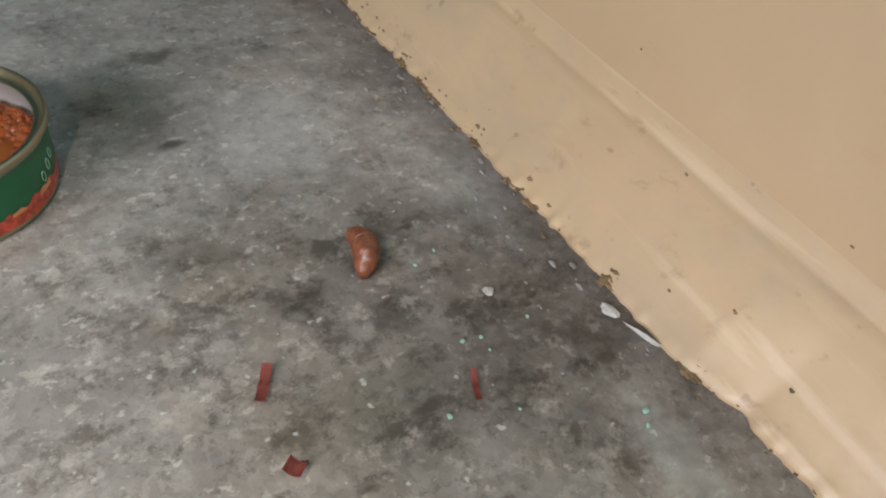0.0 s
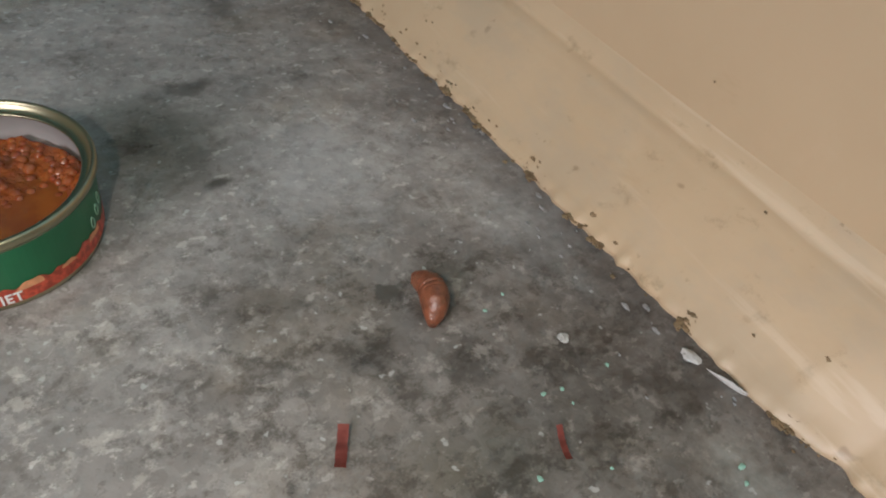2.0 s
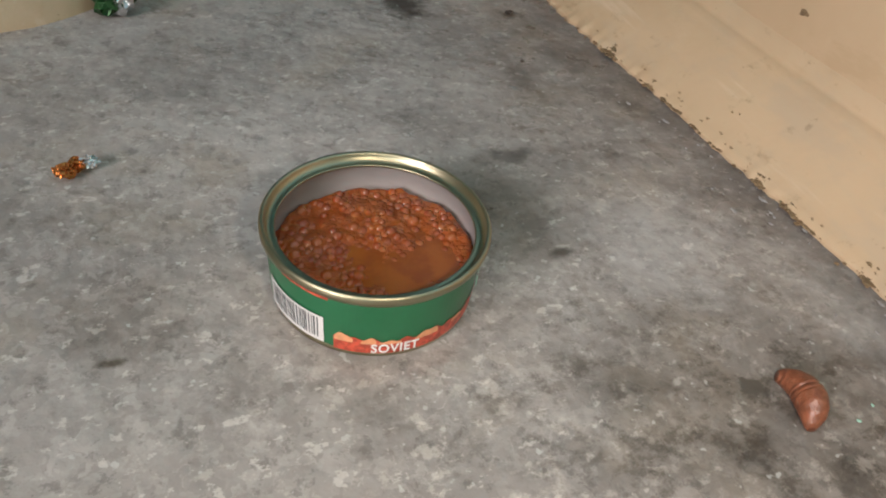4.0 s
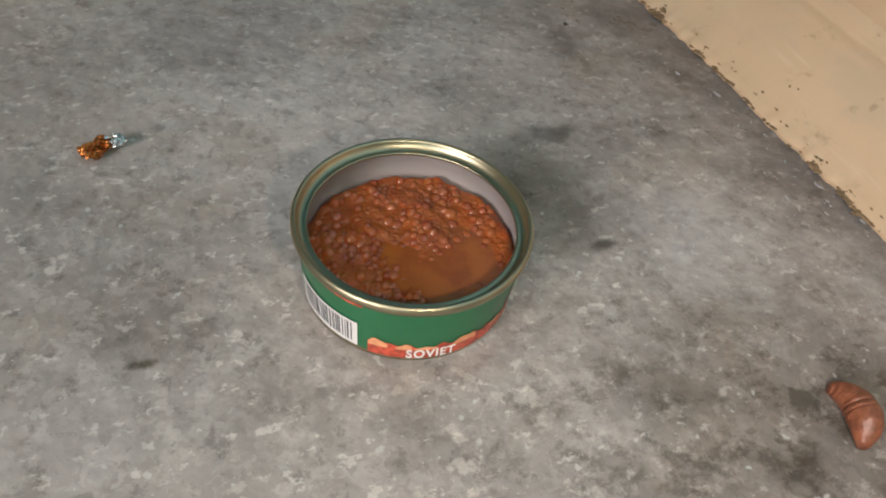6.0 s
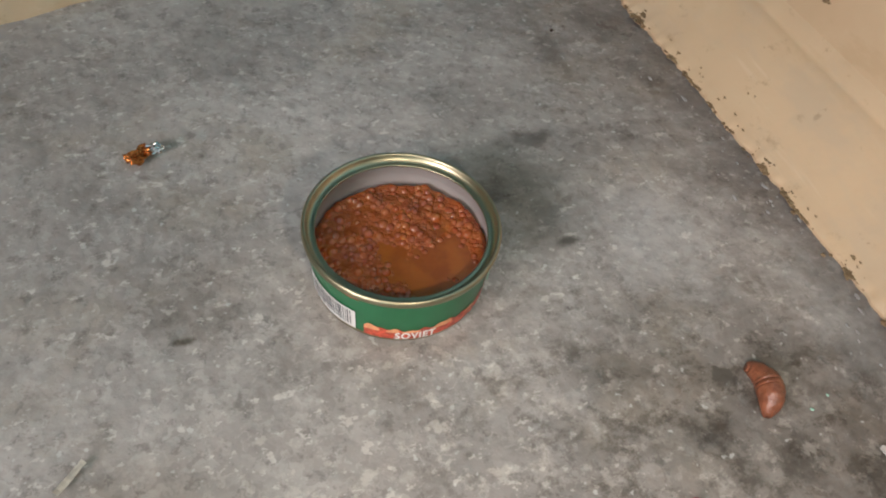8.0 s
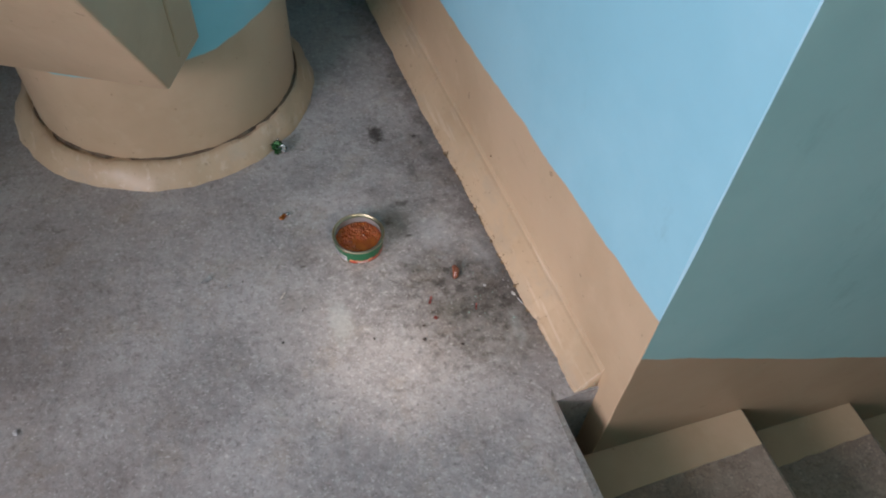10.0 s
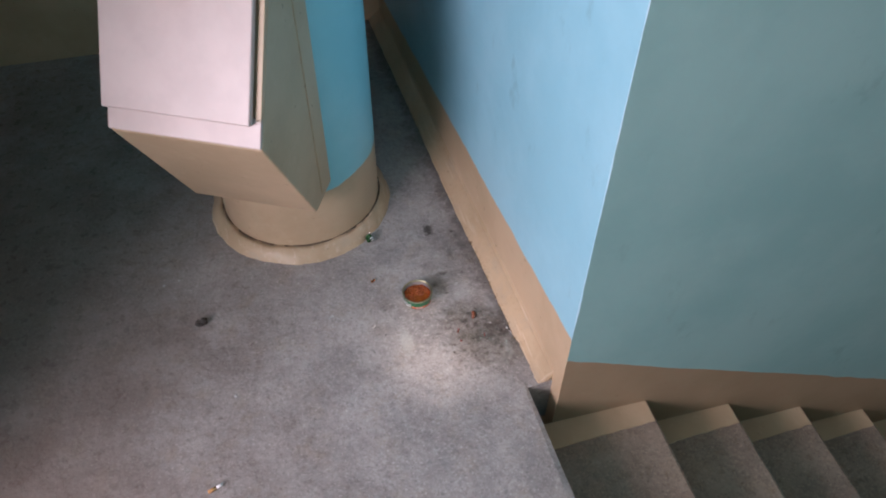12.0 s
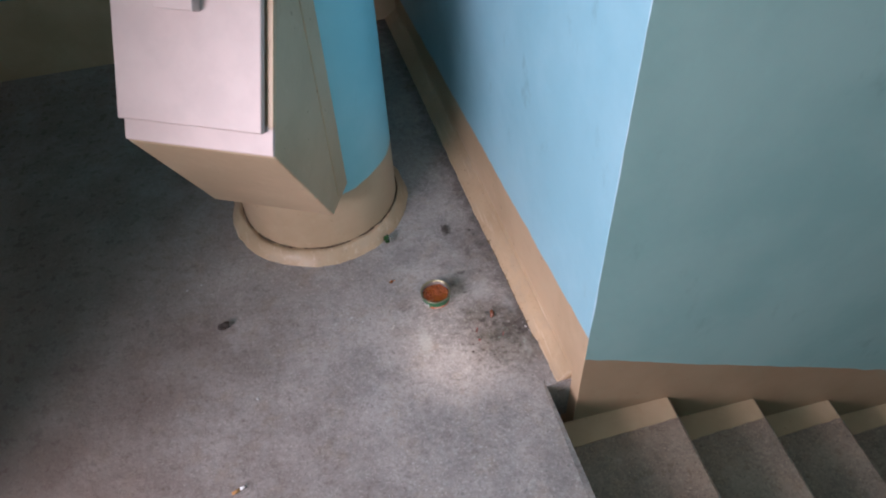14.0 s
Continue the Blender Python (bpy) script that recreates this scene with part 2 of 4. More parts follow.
def paint(name, dirt=0.0):
    """Glossy beige oil paint on plaster."""
    m, n, b = material(name, 0.42, 0.0, 0.5)
    v = coords(n)
    base = beige_tone(n, v)
    if dirt:
        f = noise_fac(n, coords(n, (1, 1, 1.6), (1, 5, 2)), 55.0, 6.0, 0.7, 0.58, 0.74)
        base = mix(n, calc(n, "MULTIPLY", f, dirt), base, (0.20, 0.14, 0.075))
    if dirt > 0.3:
        # greasy smears, rubbed pale streaks and brown spots along the cove
        f = noise_fac(n, coords(n, (1, 0.5, 1), (2, 9, 6)), 26.0, 5.0, 0.65, 0.50, 0.66)
        base = mix(n, calc(n, "MULTIPLY", f, 0.38), base, (0.40, 0.335, 0.25))
        f = noise_fac(n, coords(n, (1, 0.07, 1), (6, 3, 1)), 85.0, 4.0, 0.6, 0.56, 0.68)
        base = mix(n, calc(n, "MULTIPLY", f, 0.36), base, (0.68, 0.57, 0.43))
        f = noise_fac(n, coords(n, (1, 0.8, 1), (5, 4, 9)), 75.0, 5.0, 0.7, 0.65, 0.71)
        base = mix(n, calc(n, "MULTIPLY", f, 0.55), base, (0.22, 0.155, 0.085))
    n.links.new(base, b.inputs["Base Color"])
    bump(n, b, noise_fac(n, v, 24.0, 4.0, 0.5, 0.25, 0.75), 0.14, 0.003)
    return m


def two_tone(name, axis, start, slope, blue=BLUE, pale=BLUE_PALE, painted_shade=0.0):
    """Beige oil paint below a hand-cut line, blue above it."""
    m, n, b = material(name, 0.40, 0.0, 0.5)
    v = coords(n)
    s = n.nodes.new("ShaderNodeSeparateXYZ")
    n.links.new(v, s.inputs["Vector"])
    t = node(n, "ShaderNodeTexNoise", Scale=9.0, Detail=4.0)
    n.links.new(v, t.inputs["Vector"])
    line = calc(n, "ADD", start, calc(n, "MULTIPLY", s.outputs[axis], slope))
    over = calc(n, "SUBTRACT", s.outputs["Z"], line)
    over = calc(n, "ADD", over, calc(n, "MULTIPLY", calc(n, "SUBTRACT", t.outputs["Fac"], 0.5), 0.025))
    fac = ramp(n, over, -0.002, 0.002)
    top = mix(n, noise_fac(n, v, 3.0, 5.0), blue, pale)
    top = mix(n, calc(n, "MULTIPLY", noise_fac(n, coords(n, (1, 1, 0.6), (6, 2, 3)), 11.0, 5.0, 0.65, 0.60, 0.74), 0.30), top, tuple(c * 0.45 for c in blue))
    low = beige_tone(n, v)
    # brown mixed into the beige, for a wall that gets less light
    if painted_shade:
        low = mix(n, painted_shade, low, (0.22, 0.145, 0.085))
    n.links.new(mix(n, fac, low, top), b.inputs["Base Color"])
    k = bump(n, b, noise_fac(n, v, 16.0, 4.0, 0.5, 0.25, 0.75), 0.16, 0.003)
    bump(n, b, fac, 0.3, 0.0008, k)
    return m


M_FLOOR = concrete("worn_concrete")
M_STEP = concrete("step_concrete", False, (0.80, 0.66, 0.54))
M_BEIGE = paint("beige_oil_paint")
M_SKIRT = paint("grimy_beige_paint", 0.55)
M_WALL = two_tone("landing_wall_paint", "Y", 0.220, -0.060)
# stair wall: darker blue and browned beige hold its shade in the colour
M_STAIRWALL_SHADED = two_tone("shaded_stair_wall_paint", "X", 0.170, -0.455, (0.215, 0.405, 0.390), (0.265, 0.455, 0.435), 0.62)
M_ARRIS = two_tone("worn_corner_paint", "Y", 0.220, -0.060, (0.26, 0.53, 0.64), (0.44, 0.63, 0.71))
M_BACK = two_tone("back_wall_paint", "X", 0.30, 0.0, (0.08, 0.34, 0.36), (0.12, 0.40, 0.42))
M_PIPE = two_tone("chute_pipe_paint", "X", 0.245, 0.10, (0.19, 0.55, 0.61), (0.24, 0.60, 0.66))
M_HATCH = plain("cream_enamel", (0.57, 0.465, 0.425), 0.38, 0.0, 0.10, 9.0, 0.05)
M_HATCH_SIDE = paint("hatch_side_paint", 0.10)
M_MOULD = plain("brown_crust", (0.27, 0.19, 0.105), 0.9, 0.0, 0.5, 150.0, 0.4)
M_FLAKE = plain("grey_plaster_flakes", (0.33, 0.335, 0.34), 0.7, 0.0, 0.35, 120.0, 0.2)
M_CEIL = plain("whitewash", (0.72, 0.72, 0.69), 0.9, 0.0, 0.1, 8.0, 0.1)
M_LEAD = plain("dark_gap", (0.16, 0.115, 0.075), 0.9, 0.0, 0.6, 40.0)
M_STEEL = plain("tinned_steel", (0.42, 0.385, 0.26), 0.36, 1.0, 0.12, 40.0)
M_STEEL_IN = plain("lacquered_tin_inside", (0.40, 0.38, 0.37), 0.36, 0.1, 0.1, 40.0)
M_GREEN = plain("green_label_paper", (0.010, 0.135, 0.055), 0.32, 0.0, 0.12, 60.0)
M_REDLAB = plain("red_label_print", (0.66, 0.10, 0.055), 0.35, 0.0, 0.50, 420.0)
M_ORANGE_PRINT = plain("orange_print", (0.80, 0.36, 0.18), 0.35, 0.0, 0.2, 300.0)
M_WHITE = plain("white_print", (0.74, 0.74, 0.72), 0.45, 0.0, 0.06, 80.0)
M_BLACK = plain("black_print", (0.05, 0.06, 0.07), 0.5)
M_MINT = plain("pale_green_print", (0.35, 0.62, 0.46), 0.5)


# ---- mesh tools ----
def part(name, bm, mat, parent=None, label="", smooth=False):
    me = bpy.data.meshes.new(name)
    bmesh.ops.recalc_face_normals(bm, faces=bm.faces)
    bm.to_mesh(me)
    bm.free()
    me.materials.append(mat)
    if smooth:
        me.polygons.foreach_set("use_smooth", [True] * len(me.polygons))
    ob = new(name, me)
    if parent is not None:
        ob.parent = parent
    if label:
        ob["label"] = label
    return ob


def holder(name, m=Matrix()):
    ob = new(name)
    ob.empty_display_size = 0.02
    ob.matrix_world = m
    return ob


def box(x0, x1, y0, y1, z0, z1, bevel=0.0, segments=2):
    bm = bmesh.new()
    bmesh.ops.create_cube(bm, size=1.0)
    for v in bm.verts:
        v.co = ((x0, x1)[v.co.x > 0], (y0, y1)[v.co.y > 0], (z0, z1)[v.co.z > 0])
    if bevel:
        bmesh.ops.bevel(bm, geom=bm.edges[:], offset=bevel, segments=segments, affect="EDGES", profile=0.5)
    return bm


def prism(outline, lo, hi, bevel=0.0):
    """A closed outline in (a, z), drawn out from lo to hi along the third axis: vertices (a, along, z)."""
    bm = bmesh.new()
    ends = [[bm.verts.new((a, w, z)) for a, z in outline] for w in (lo, hi)]
    bm.faces.new(ends[0]), bm.faces.new(ends[1][::-1])
    for i in range(len(outline)):
        j = (i + 1) % len(outline)
        bm.faces.new((ends[0][i], ends[0][j], ends[1][j], ends[1][i]))
    bmesh.ops.recalc_face_normals(bm, faces=bm.faces)
    if bevel:
        bmesh.ops.bevel(bm, geom=bm.edges[:], offset=bevel, segments=2, affect="EDGES", profile=0.5)
    return bm


def lathe(profile, steps=64, start=0.0, sweep=2 * math.pi, wobble=None):
    """Turns (radius, z) points round the z axis. A closed ring when the sweep is full."""
    bm = bmesh.new()
    full = abs(sweep - 2 * math.pi) < 1e-6
    count = steps if full else steps + 1
    rings = []
    for i in range(count):
        a = start + sweep * i / steps
        ring = []
        for r, z in profile:
            if wobble:
                r, z = wobble(a, r, z)
            ring.append(bm.verts.new((r * math.cos(a), r * math.sin(a), z)))
        rings.append(ring)
    for i in range(steps):
        a, b = rings[i], rings[(i + 1) % count]
        for k in range(len(profile) - 1):
            bm.faces.new((a[k], b[k], b[k + 1], a[k + 1]))
    bmesh.ops.remove_doubles(bm, verts=bm.verts, dist=1e-6)
    return bm


def crumpled(rx, ry, rz, seed, level=3, rough=0.35, freq=1.6, flat=True):
    """A crumpled lump that sits on z = 0."""
    bm = bmesh.new()
    bmesh.ops.create_icosphere(bm, subdivisions=level, radius=1.0)
    off = Vector((seed * 3.7, seed * 1.9, seed * 5.3))
    for v in bm.verts:
        d = 1 + rough * (noise.noise(v.co * freq + off) + 0.6 * noise.noise(v.co * freq * 2.7 + off))
        v.co = Vector((v.co.x * rx, v.co.y * ry, v.co.z * rz)) * d
    low = min(v.co.z for v in bm.verts)
    for v in bm.verts:
        z = v.co.z - low
        v.co.z = max(0.0, z - 0.25 * rz) if flat else z
    return bm


def sheet(nx, ny, size_x, size_y, fn, thick=0.0):
    """A small grid sheet with a height function, thickened."""
    bm = bmesh.new()
    rows = [[bm.verts.new((size_x * (i / nx - 0.5), size_y * (j / ny - 0.5), 0)) for i in range(nx + 1)] for j in range(ny + 1)]
    for j in range(ny):
        for i in range(nx):
            bm.faces.new((rows[j][i], rows[j][i + 1], rows[j + 1][i + 1], rows[j + 1][i]))
    for v in bm.verts:
        v.co = fn(v.co)
    if thick:
        bmesh.ops.solidify(bm, geom=bm.faces[:], thickness=thick)
    return bm


# ---- setting ----
FLIGHT, RISE, TREAD, STAIR_Y = 8, 0.1325, 0.279, -0.04
wall_turn = pose(0.062, 0, 0, 0, 0, 2.4)


def landing():
    """One slab: its edge stops at the head of the stairs, and runs on under the wall beyond them."""
    bm = bmesh.new()
    xs = [-3.0 + 0.05 * i for i in range(40)] + [-1.0 + 0.016 * i for i in range(63)] + [0.0, 0.03, 0.16]
    ys = [-2.5 + 0.06 * i for i in range(40)] + [-0.10, -0.05, 0.0] + [0.02 + 0.016 * i for i in range(50)] + [0.83 + 0.08 * i for i in range(15)]
    top, low = {}, {}
    for j, y in enumerate(ys):
        for i, x in enumerate(xs):
            z = 0.0010 * noise.noise((x * 9, y * 9, 0)) - 0.001
            dx = 0.0
            if x == 0.0 and y <= 0.0:
                dx, z = 0.003 * noise.noise((3, y * 14, 1)) + 0.0015 * noise.noise((3, y * 50, 1)) - 0.030 * y, z - 0.003
            top[i, j] = bm.verts.new((x + dx, y, z))
            low[i, j] = bm.verts.new((x + dx, y, -0.16))
    keep = {(i, j) for i in range(len(xs) - 1) for j in range(len(ys) - 1) if xs[i] < 0.0 or ys[j] >= 0.0}
    for i, j in keep:
        bm.faces.new((top[i, j], top[i + 1, j], top[i + 1, j + 1], top[i, j + 1]))
        bm.faces.new((low[i, j], low[i, j + 1], low[i + 1, j + 1], low[i + 1, j]))
        for di, dj, p, q in ((1, 0, (1, 0), (1, 1)), (-1, 0, (0, 1), (0, 0)), (0, 1, (1, 1), (0, 1)), (0, -1, (0, 0), (1, 0))):
            if (i + di, j + dj) not in keep:
                k, m = (i + p[0], j + p[1]), (i + q[0], j + q[1])
                bm.faces.new((top[k], low[k], low[m], top[m]))
    bmesh.ops.delete(bm, geom=[v for v in bm.verts if not v.link_faces], context="VERTS")
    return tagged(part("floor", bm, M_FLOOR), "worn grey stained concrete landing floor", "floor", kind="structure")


landing()

# the landing wall, its end face at the stairs and the flight's wall
def corner_wall():
    """Landing wall and stair wall meet in one chipped arris."""
    plan = [(0.0637, STAIR_Y), (3.2, STAIR_Y), (3.2, 0.22), (0.30, 0.22), (0.22, 1.98), (-0.021, 1.98)]
    bm = bmesh.new()
    zs = [-1.75, -0.3] + [-0.2 + 0.035 * i for i in range(50)] + [1.6, 2.7]
    rings = []
    for z in zs:
        chip = max(0.0, noise.noise((z * 16, 4, 0)) - 0.15) * 0.008 + 0.0020 * noise.noise((z * 60, 2, 0)) + 0.0012
        ring = [(plan[0][0] + 0.0005 + max(0.0, chip - 0.0006), STAIR_Y), *plan[1:], (0.0637 - 0.00005, STAIR_Y + 0.0005 + max(0.0, chip - 0.0006))]
        rings.append([bm.verts.new((x, y, z)) for x, y in ring])
    n = len(rings[0])
    for p, q in zip(rings, rings[1:]):
        for i in range(n):
            k = (i + 1) % n
            f = bm.faces.new((p[i], p[k], q[k], q[i]))
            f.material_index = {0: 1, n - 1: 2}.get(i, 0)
    bm.faces.new(rings[-1])
    ob = part("wall_east", bm, M_WALL)
    ob.data.materials.append(M_STAIRWALL_SHADED)
    ob.data.materials.append(M_ARRIS)
    return tagged(ob, "stairwell wall corner in glossy blue over beige oil paint", "wall", kind="structure")


corner_wall()


def foot(y):
    """How far the cove reaches out from the wall along its run: a step back near the stairs, wider at the far end."""
    near = min(1.0, max(0.0, (0.150 - y) / 0.025))
    far = min(1.0, max(0.0, (y - 0.43) / 0.15))
    return 0.0425 - 0.0055 * near + 0.0055 * far


def foot_x(y):
    return 0.062 - foot(y) - 0.0419 * y


def cove():
    """The mortar cove along the foot of the landing wall, with a ragged, flaking lower edge."""
    bm = bmesh.new()
    rows = []
    for y in [0.004 + 0.0016 * k for k in range(440)] + [0.71 + 0.02 * k for k in range(62)]:
        e = 0.0030 * noise.noise((y * 22, 2, 0)) + 0.0042 * abs(noise.noise((y * 75, 5, 0))) + 0.0014 * noise.noise((y * 190, 1, 0))
        s = 0.0022 * noise.noise((y * 9, 7, 0))
        w = 0.0004 * noise.noise((y * 25, 9, 2))
        k = foot(y) / 0.050
        prof = ((-0.050 + e, -0.002), (-0.0485 + e, 0.0016 + 0.6 * abs(w)), (-0.0440 + 0.25 * e, 0.0036 + w), (-0.038, 0.0085 + w), (-0.031, 0.0145 + s + w), (-0.020, 0.0245 + s - w), (-0.0125, 0.0300 + s), (-0.0085, 0.0320 + s), (-0.0052, 0.0350 + s + w), (-0.0036, 0.0350 + s), (-0.0016, 0.0368 + s), (0.0006, 0.0500 + s), (0.004, 0.0500 + s), (0.004, -0.01))
        rows.append([bm.verts.new((a * k if a < 0 else a, y, z)) for a, z in prof])
    for a, b in zip(rows, rows[1:]):
        for i in range(len(a)):
            j = (i + 1) % len(a)
            bm.faces.new((a[i], b[i], b[j], a[j]))
    bm.faces.new(rows[0]), bm.faces.new(rows[-1][::-1])
    ob = part("baseboard", bm, M_SKIRT, None, "", True)
    ob.matrix_world = wall_turn
    return tagged(ob, "beige-painted mortar cove along the wall foot", "baseboard", kind="structure")


cove()


def lumps(name, mat, places, seed, label, category):
    """Many small crusty flakes, one mesh."""
    verts, faces = [], []
    unit = bmesh.new()
    bmesh.ops.create_icosphere(unit, subdivisions=2, radius=1.0)
    ball = [v.co.copy() for v in unit.verts]
    tris = [[v.index for v in f.verts] for f in unit.faces]
    unit.free()
    for k, (x, y, z, rx, ry, rz) in enumerate(places):
        off, n = Vector((k * 1.3 + seed, k * 0.7, 2)), len(verts)
        verts += [(x + c.x * rx * d, y + c.y * ry * d, z + c.z * rz * d) for c in ball for d in (1 + 0.8 * noise.noise(c * 1.8 + off),)]
        faces += [[n + i for i in f] for f in tris]
    me = bpy.data.meshes.new(name)
    me.from_pydata(verts, [], faces)
    me.materials.append(mat)
    return tagged(new(name, me), label, category, kind="stuff")


def mould():
    """Brown crust and flaked paint along the foot of the cove."""
    rnd = random.Random(9)
    crust, flakes = [], []
    patches = ((0.283, 0.008), (0.318, 0.007), (0.331, 0.004), (0.352, 0.004), (0.384, 0.006), (0.402, 0.004), (0.423, 0.008), (0.446, 0.006), (0.252, 0.004), (0.237, 0.003), (0.486, 0.010), (0.190, 0.003), (0.144, 0.005))
    for y0, half in patches:
        for k in range(int(7000 * half)):
            y = rnd.gauss(y0, half * 0.55)
            out = rnd.gauss(-0.0004, 0.0017)
            s = rnd.uniform(0.4, 1.15)
            crust.append((foot_x(y) + 0.0025 + out, y, max(0.0003, (out + 0.0008) * 0.95), 0.0012 * s, 0.0015 * s, 0.0005 * s))
    for k in range(1000):
        y = rnd.uniform(0.03, 0.75)
        thick = max(0.0, noise.noise((y * 34, 3, 0)) + 0.05)
        if rnd.random() < thick:
            out, s = rnd.gauss(0.0, 0.0030), rnd.uniform(0.25, 0.8)
            crust.append((foot_x(y) + 0.0015 + out, y, max(0.0002, out * 0.8), 0.0013 * s, 0.0016 * s, 0.0006 * s))
    # flecks that stick to the cove and the wall
    for y, up, size in ((0.171, 0.30, 0.0012), (0.201, 0.95, 0.0014), (0.404, 1.5, 0.0042), (0.150, 0.5, 0.0020), (0.120, 0.35, 0.0017), (0.245, 1.5, 0.0010), (0.300, 0.7, 0.0011), (0.340, 1.6, 0.0009), (0.140, 1.3, 0.0012), (0.470, 0.6, 0.0013), (0.395, 0.35, 0.0013), (0.391, 0.38, 0.0010)):
        f = foot(y)
        crust.append((foot_x(y) + (f if up > 1.0 else f * 0.92 * up), y, 0.036 * min(1.0, up) + max(0.0, up - 1.0) * 0.05, size * 0.25, size * 0.6, size * 0.4))
    lumps("mould", M_MOULD, crust, 1, "brown mouldy crust along the foot of the wall", "mould")
    # pale grey-blue flakes of old plaster trodden flat beside the crust
    for k in range(60):
        y = rnd.uniform(0.15, 0.44)
        s = rnd.uniform(0.3, 1.0) ** 2
        x = foot_x(y) - abs(rnd.gauss(0.0, 0.014))
        flakes.append((x, y, 0.0, 0.0010 * s, 0.0020 * s, 0.00030))
    lumps("plaster_flakes", M_FLAKE, flakes, 7, "pale grey flakes of old plaster beside the wall", "plaster flakes")


mould()

# flight of steps going down
for k in range(1, FLIGHT + 1):
    x0, x1, z = (TREAD * (k - 1) + 0.045 if k > 1 else 0.0), TREAD * k + 0.045, -RISE * k
    bm = box(x0 - 0.03 if k > 1 else -0.02, x1, -1.30, STAIR_Y + 0.002, z - 0.18, z, 0.008)
    step = tagged(part("step", bm, M_STEP), "worn concrete stair step with a painted wall edge", "step", "flight of steps", "structure")
    bm = bmesh.new()
    n = 16
    rows = []
    for i in range(n + 1):
        x = x0 + 0.002 + (x1 - x0 - 0.010) * i / n
        w = 0.058 + 0.012 * (1 - i / n) + 0.004 * noise.noise((x * 45, k, 0))
        rows.append([bm.verts.new(c) for c in ((x, STAIR_Y, z + 0.003), (x, STAIR_Y - w, z + 0.0025), (x, STAIR_Y - w - 0.001, z - 0.002), (x, STAIR_Y, z - 0.002))])
    for p, q in zip(rows, rows[1:]):
        for i in range(4):
            bm.faces.new((p[i], p[(i + 1) % 4], q[(i + 1) % 4], q[i]))
    bm.faces.new(rows[0]), bm.faces.new(rows[-1][::-1])
    tagged(part("painted_edge", bm, M_BEIGE, step), "band of beige oil paint along the tread")

# closing walls, ceiling, lower landing
for name, dims, mat in (
    ("wall_north", (-1.7, 0.0, 1.75, 1.95, -0.1, 2.7), M_BACK),
    # wall_west's south end is added out of view to shade the left floor
    ("wall_west", (-1.7, -1.5, -0.20, 1.75, -0.1, 2.7), M_BACK),
    ("wall_recess", (-3.2, -1.7, -0.20, 0.0, -0.1, 2.7), M_BACK),
    ("wall_south", (-3.2, 3.2, -2.7, -2.5, -1.75, 2.7), M_BACK),
    ("wall_far_stair", (3.0, 3.2, -2.5, STAIR_Y, -1.75, 2.7), M_BACK),
    ("lower_landing", (2.0, 3.0, -2.5, STAIR_Y, -1.9, -RISE * FLIGHT - 0.16), M_STEP),
    ("wall_understair", (0.01, 3.0, -1.42, -1.305, -1.75, 0.0), M_BACK),
    ("wall_window_sill", (-3.2, -3.0, -2.5, -0.2, -0.1, 0.95), M_BACK),
    ("wall_window_lintel", (-3.2, -3.0, -2.5, -0.2, 2.2, 2.7), M_BACK),
    ("wall_window_jamb_1", (-3.2, -3.0, -2.5, -2.32, 0.95, 2.2), M_BACK),
    ("wall_window_jamb_2", (-3.2, -3.0, -0.50, -0.2, 0.95, 2.2), M_BACK),
):
    tagged(part(name, box(*dims), mat), "painted stairwell wall" if "wall" in name else "concrete lower landing", "wall" if "wall" in name else "floor", kind="structure")
tagged(part("ceiling", box(-3.2, 3.2, -2.7, 1.95, 2.7, 2.85), M_CEIL), "whitewashed stairwell ceiling", "ceiling", kind="structure")

# ---- rubbish chute ----
CHUTE = (-0.436, 0.787)
RAD = 0.225


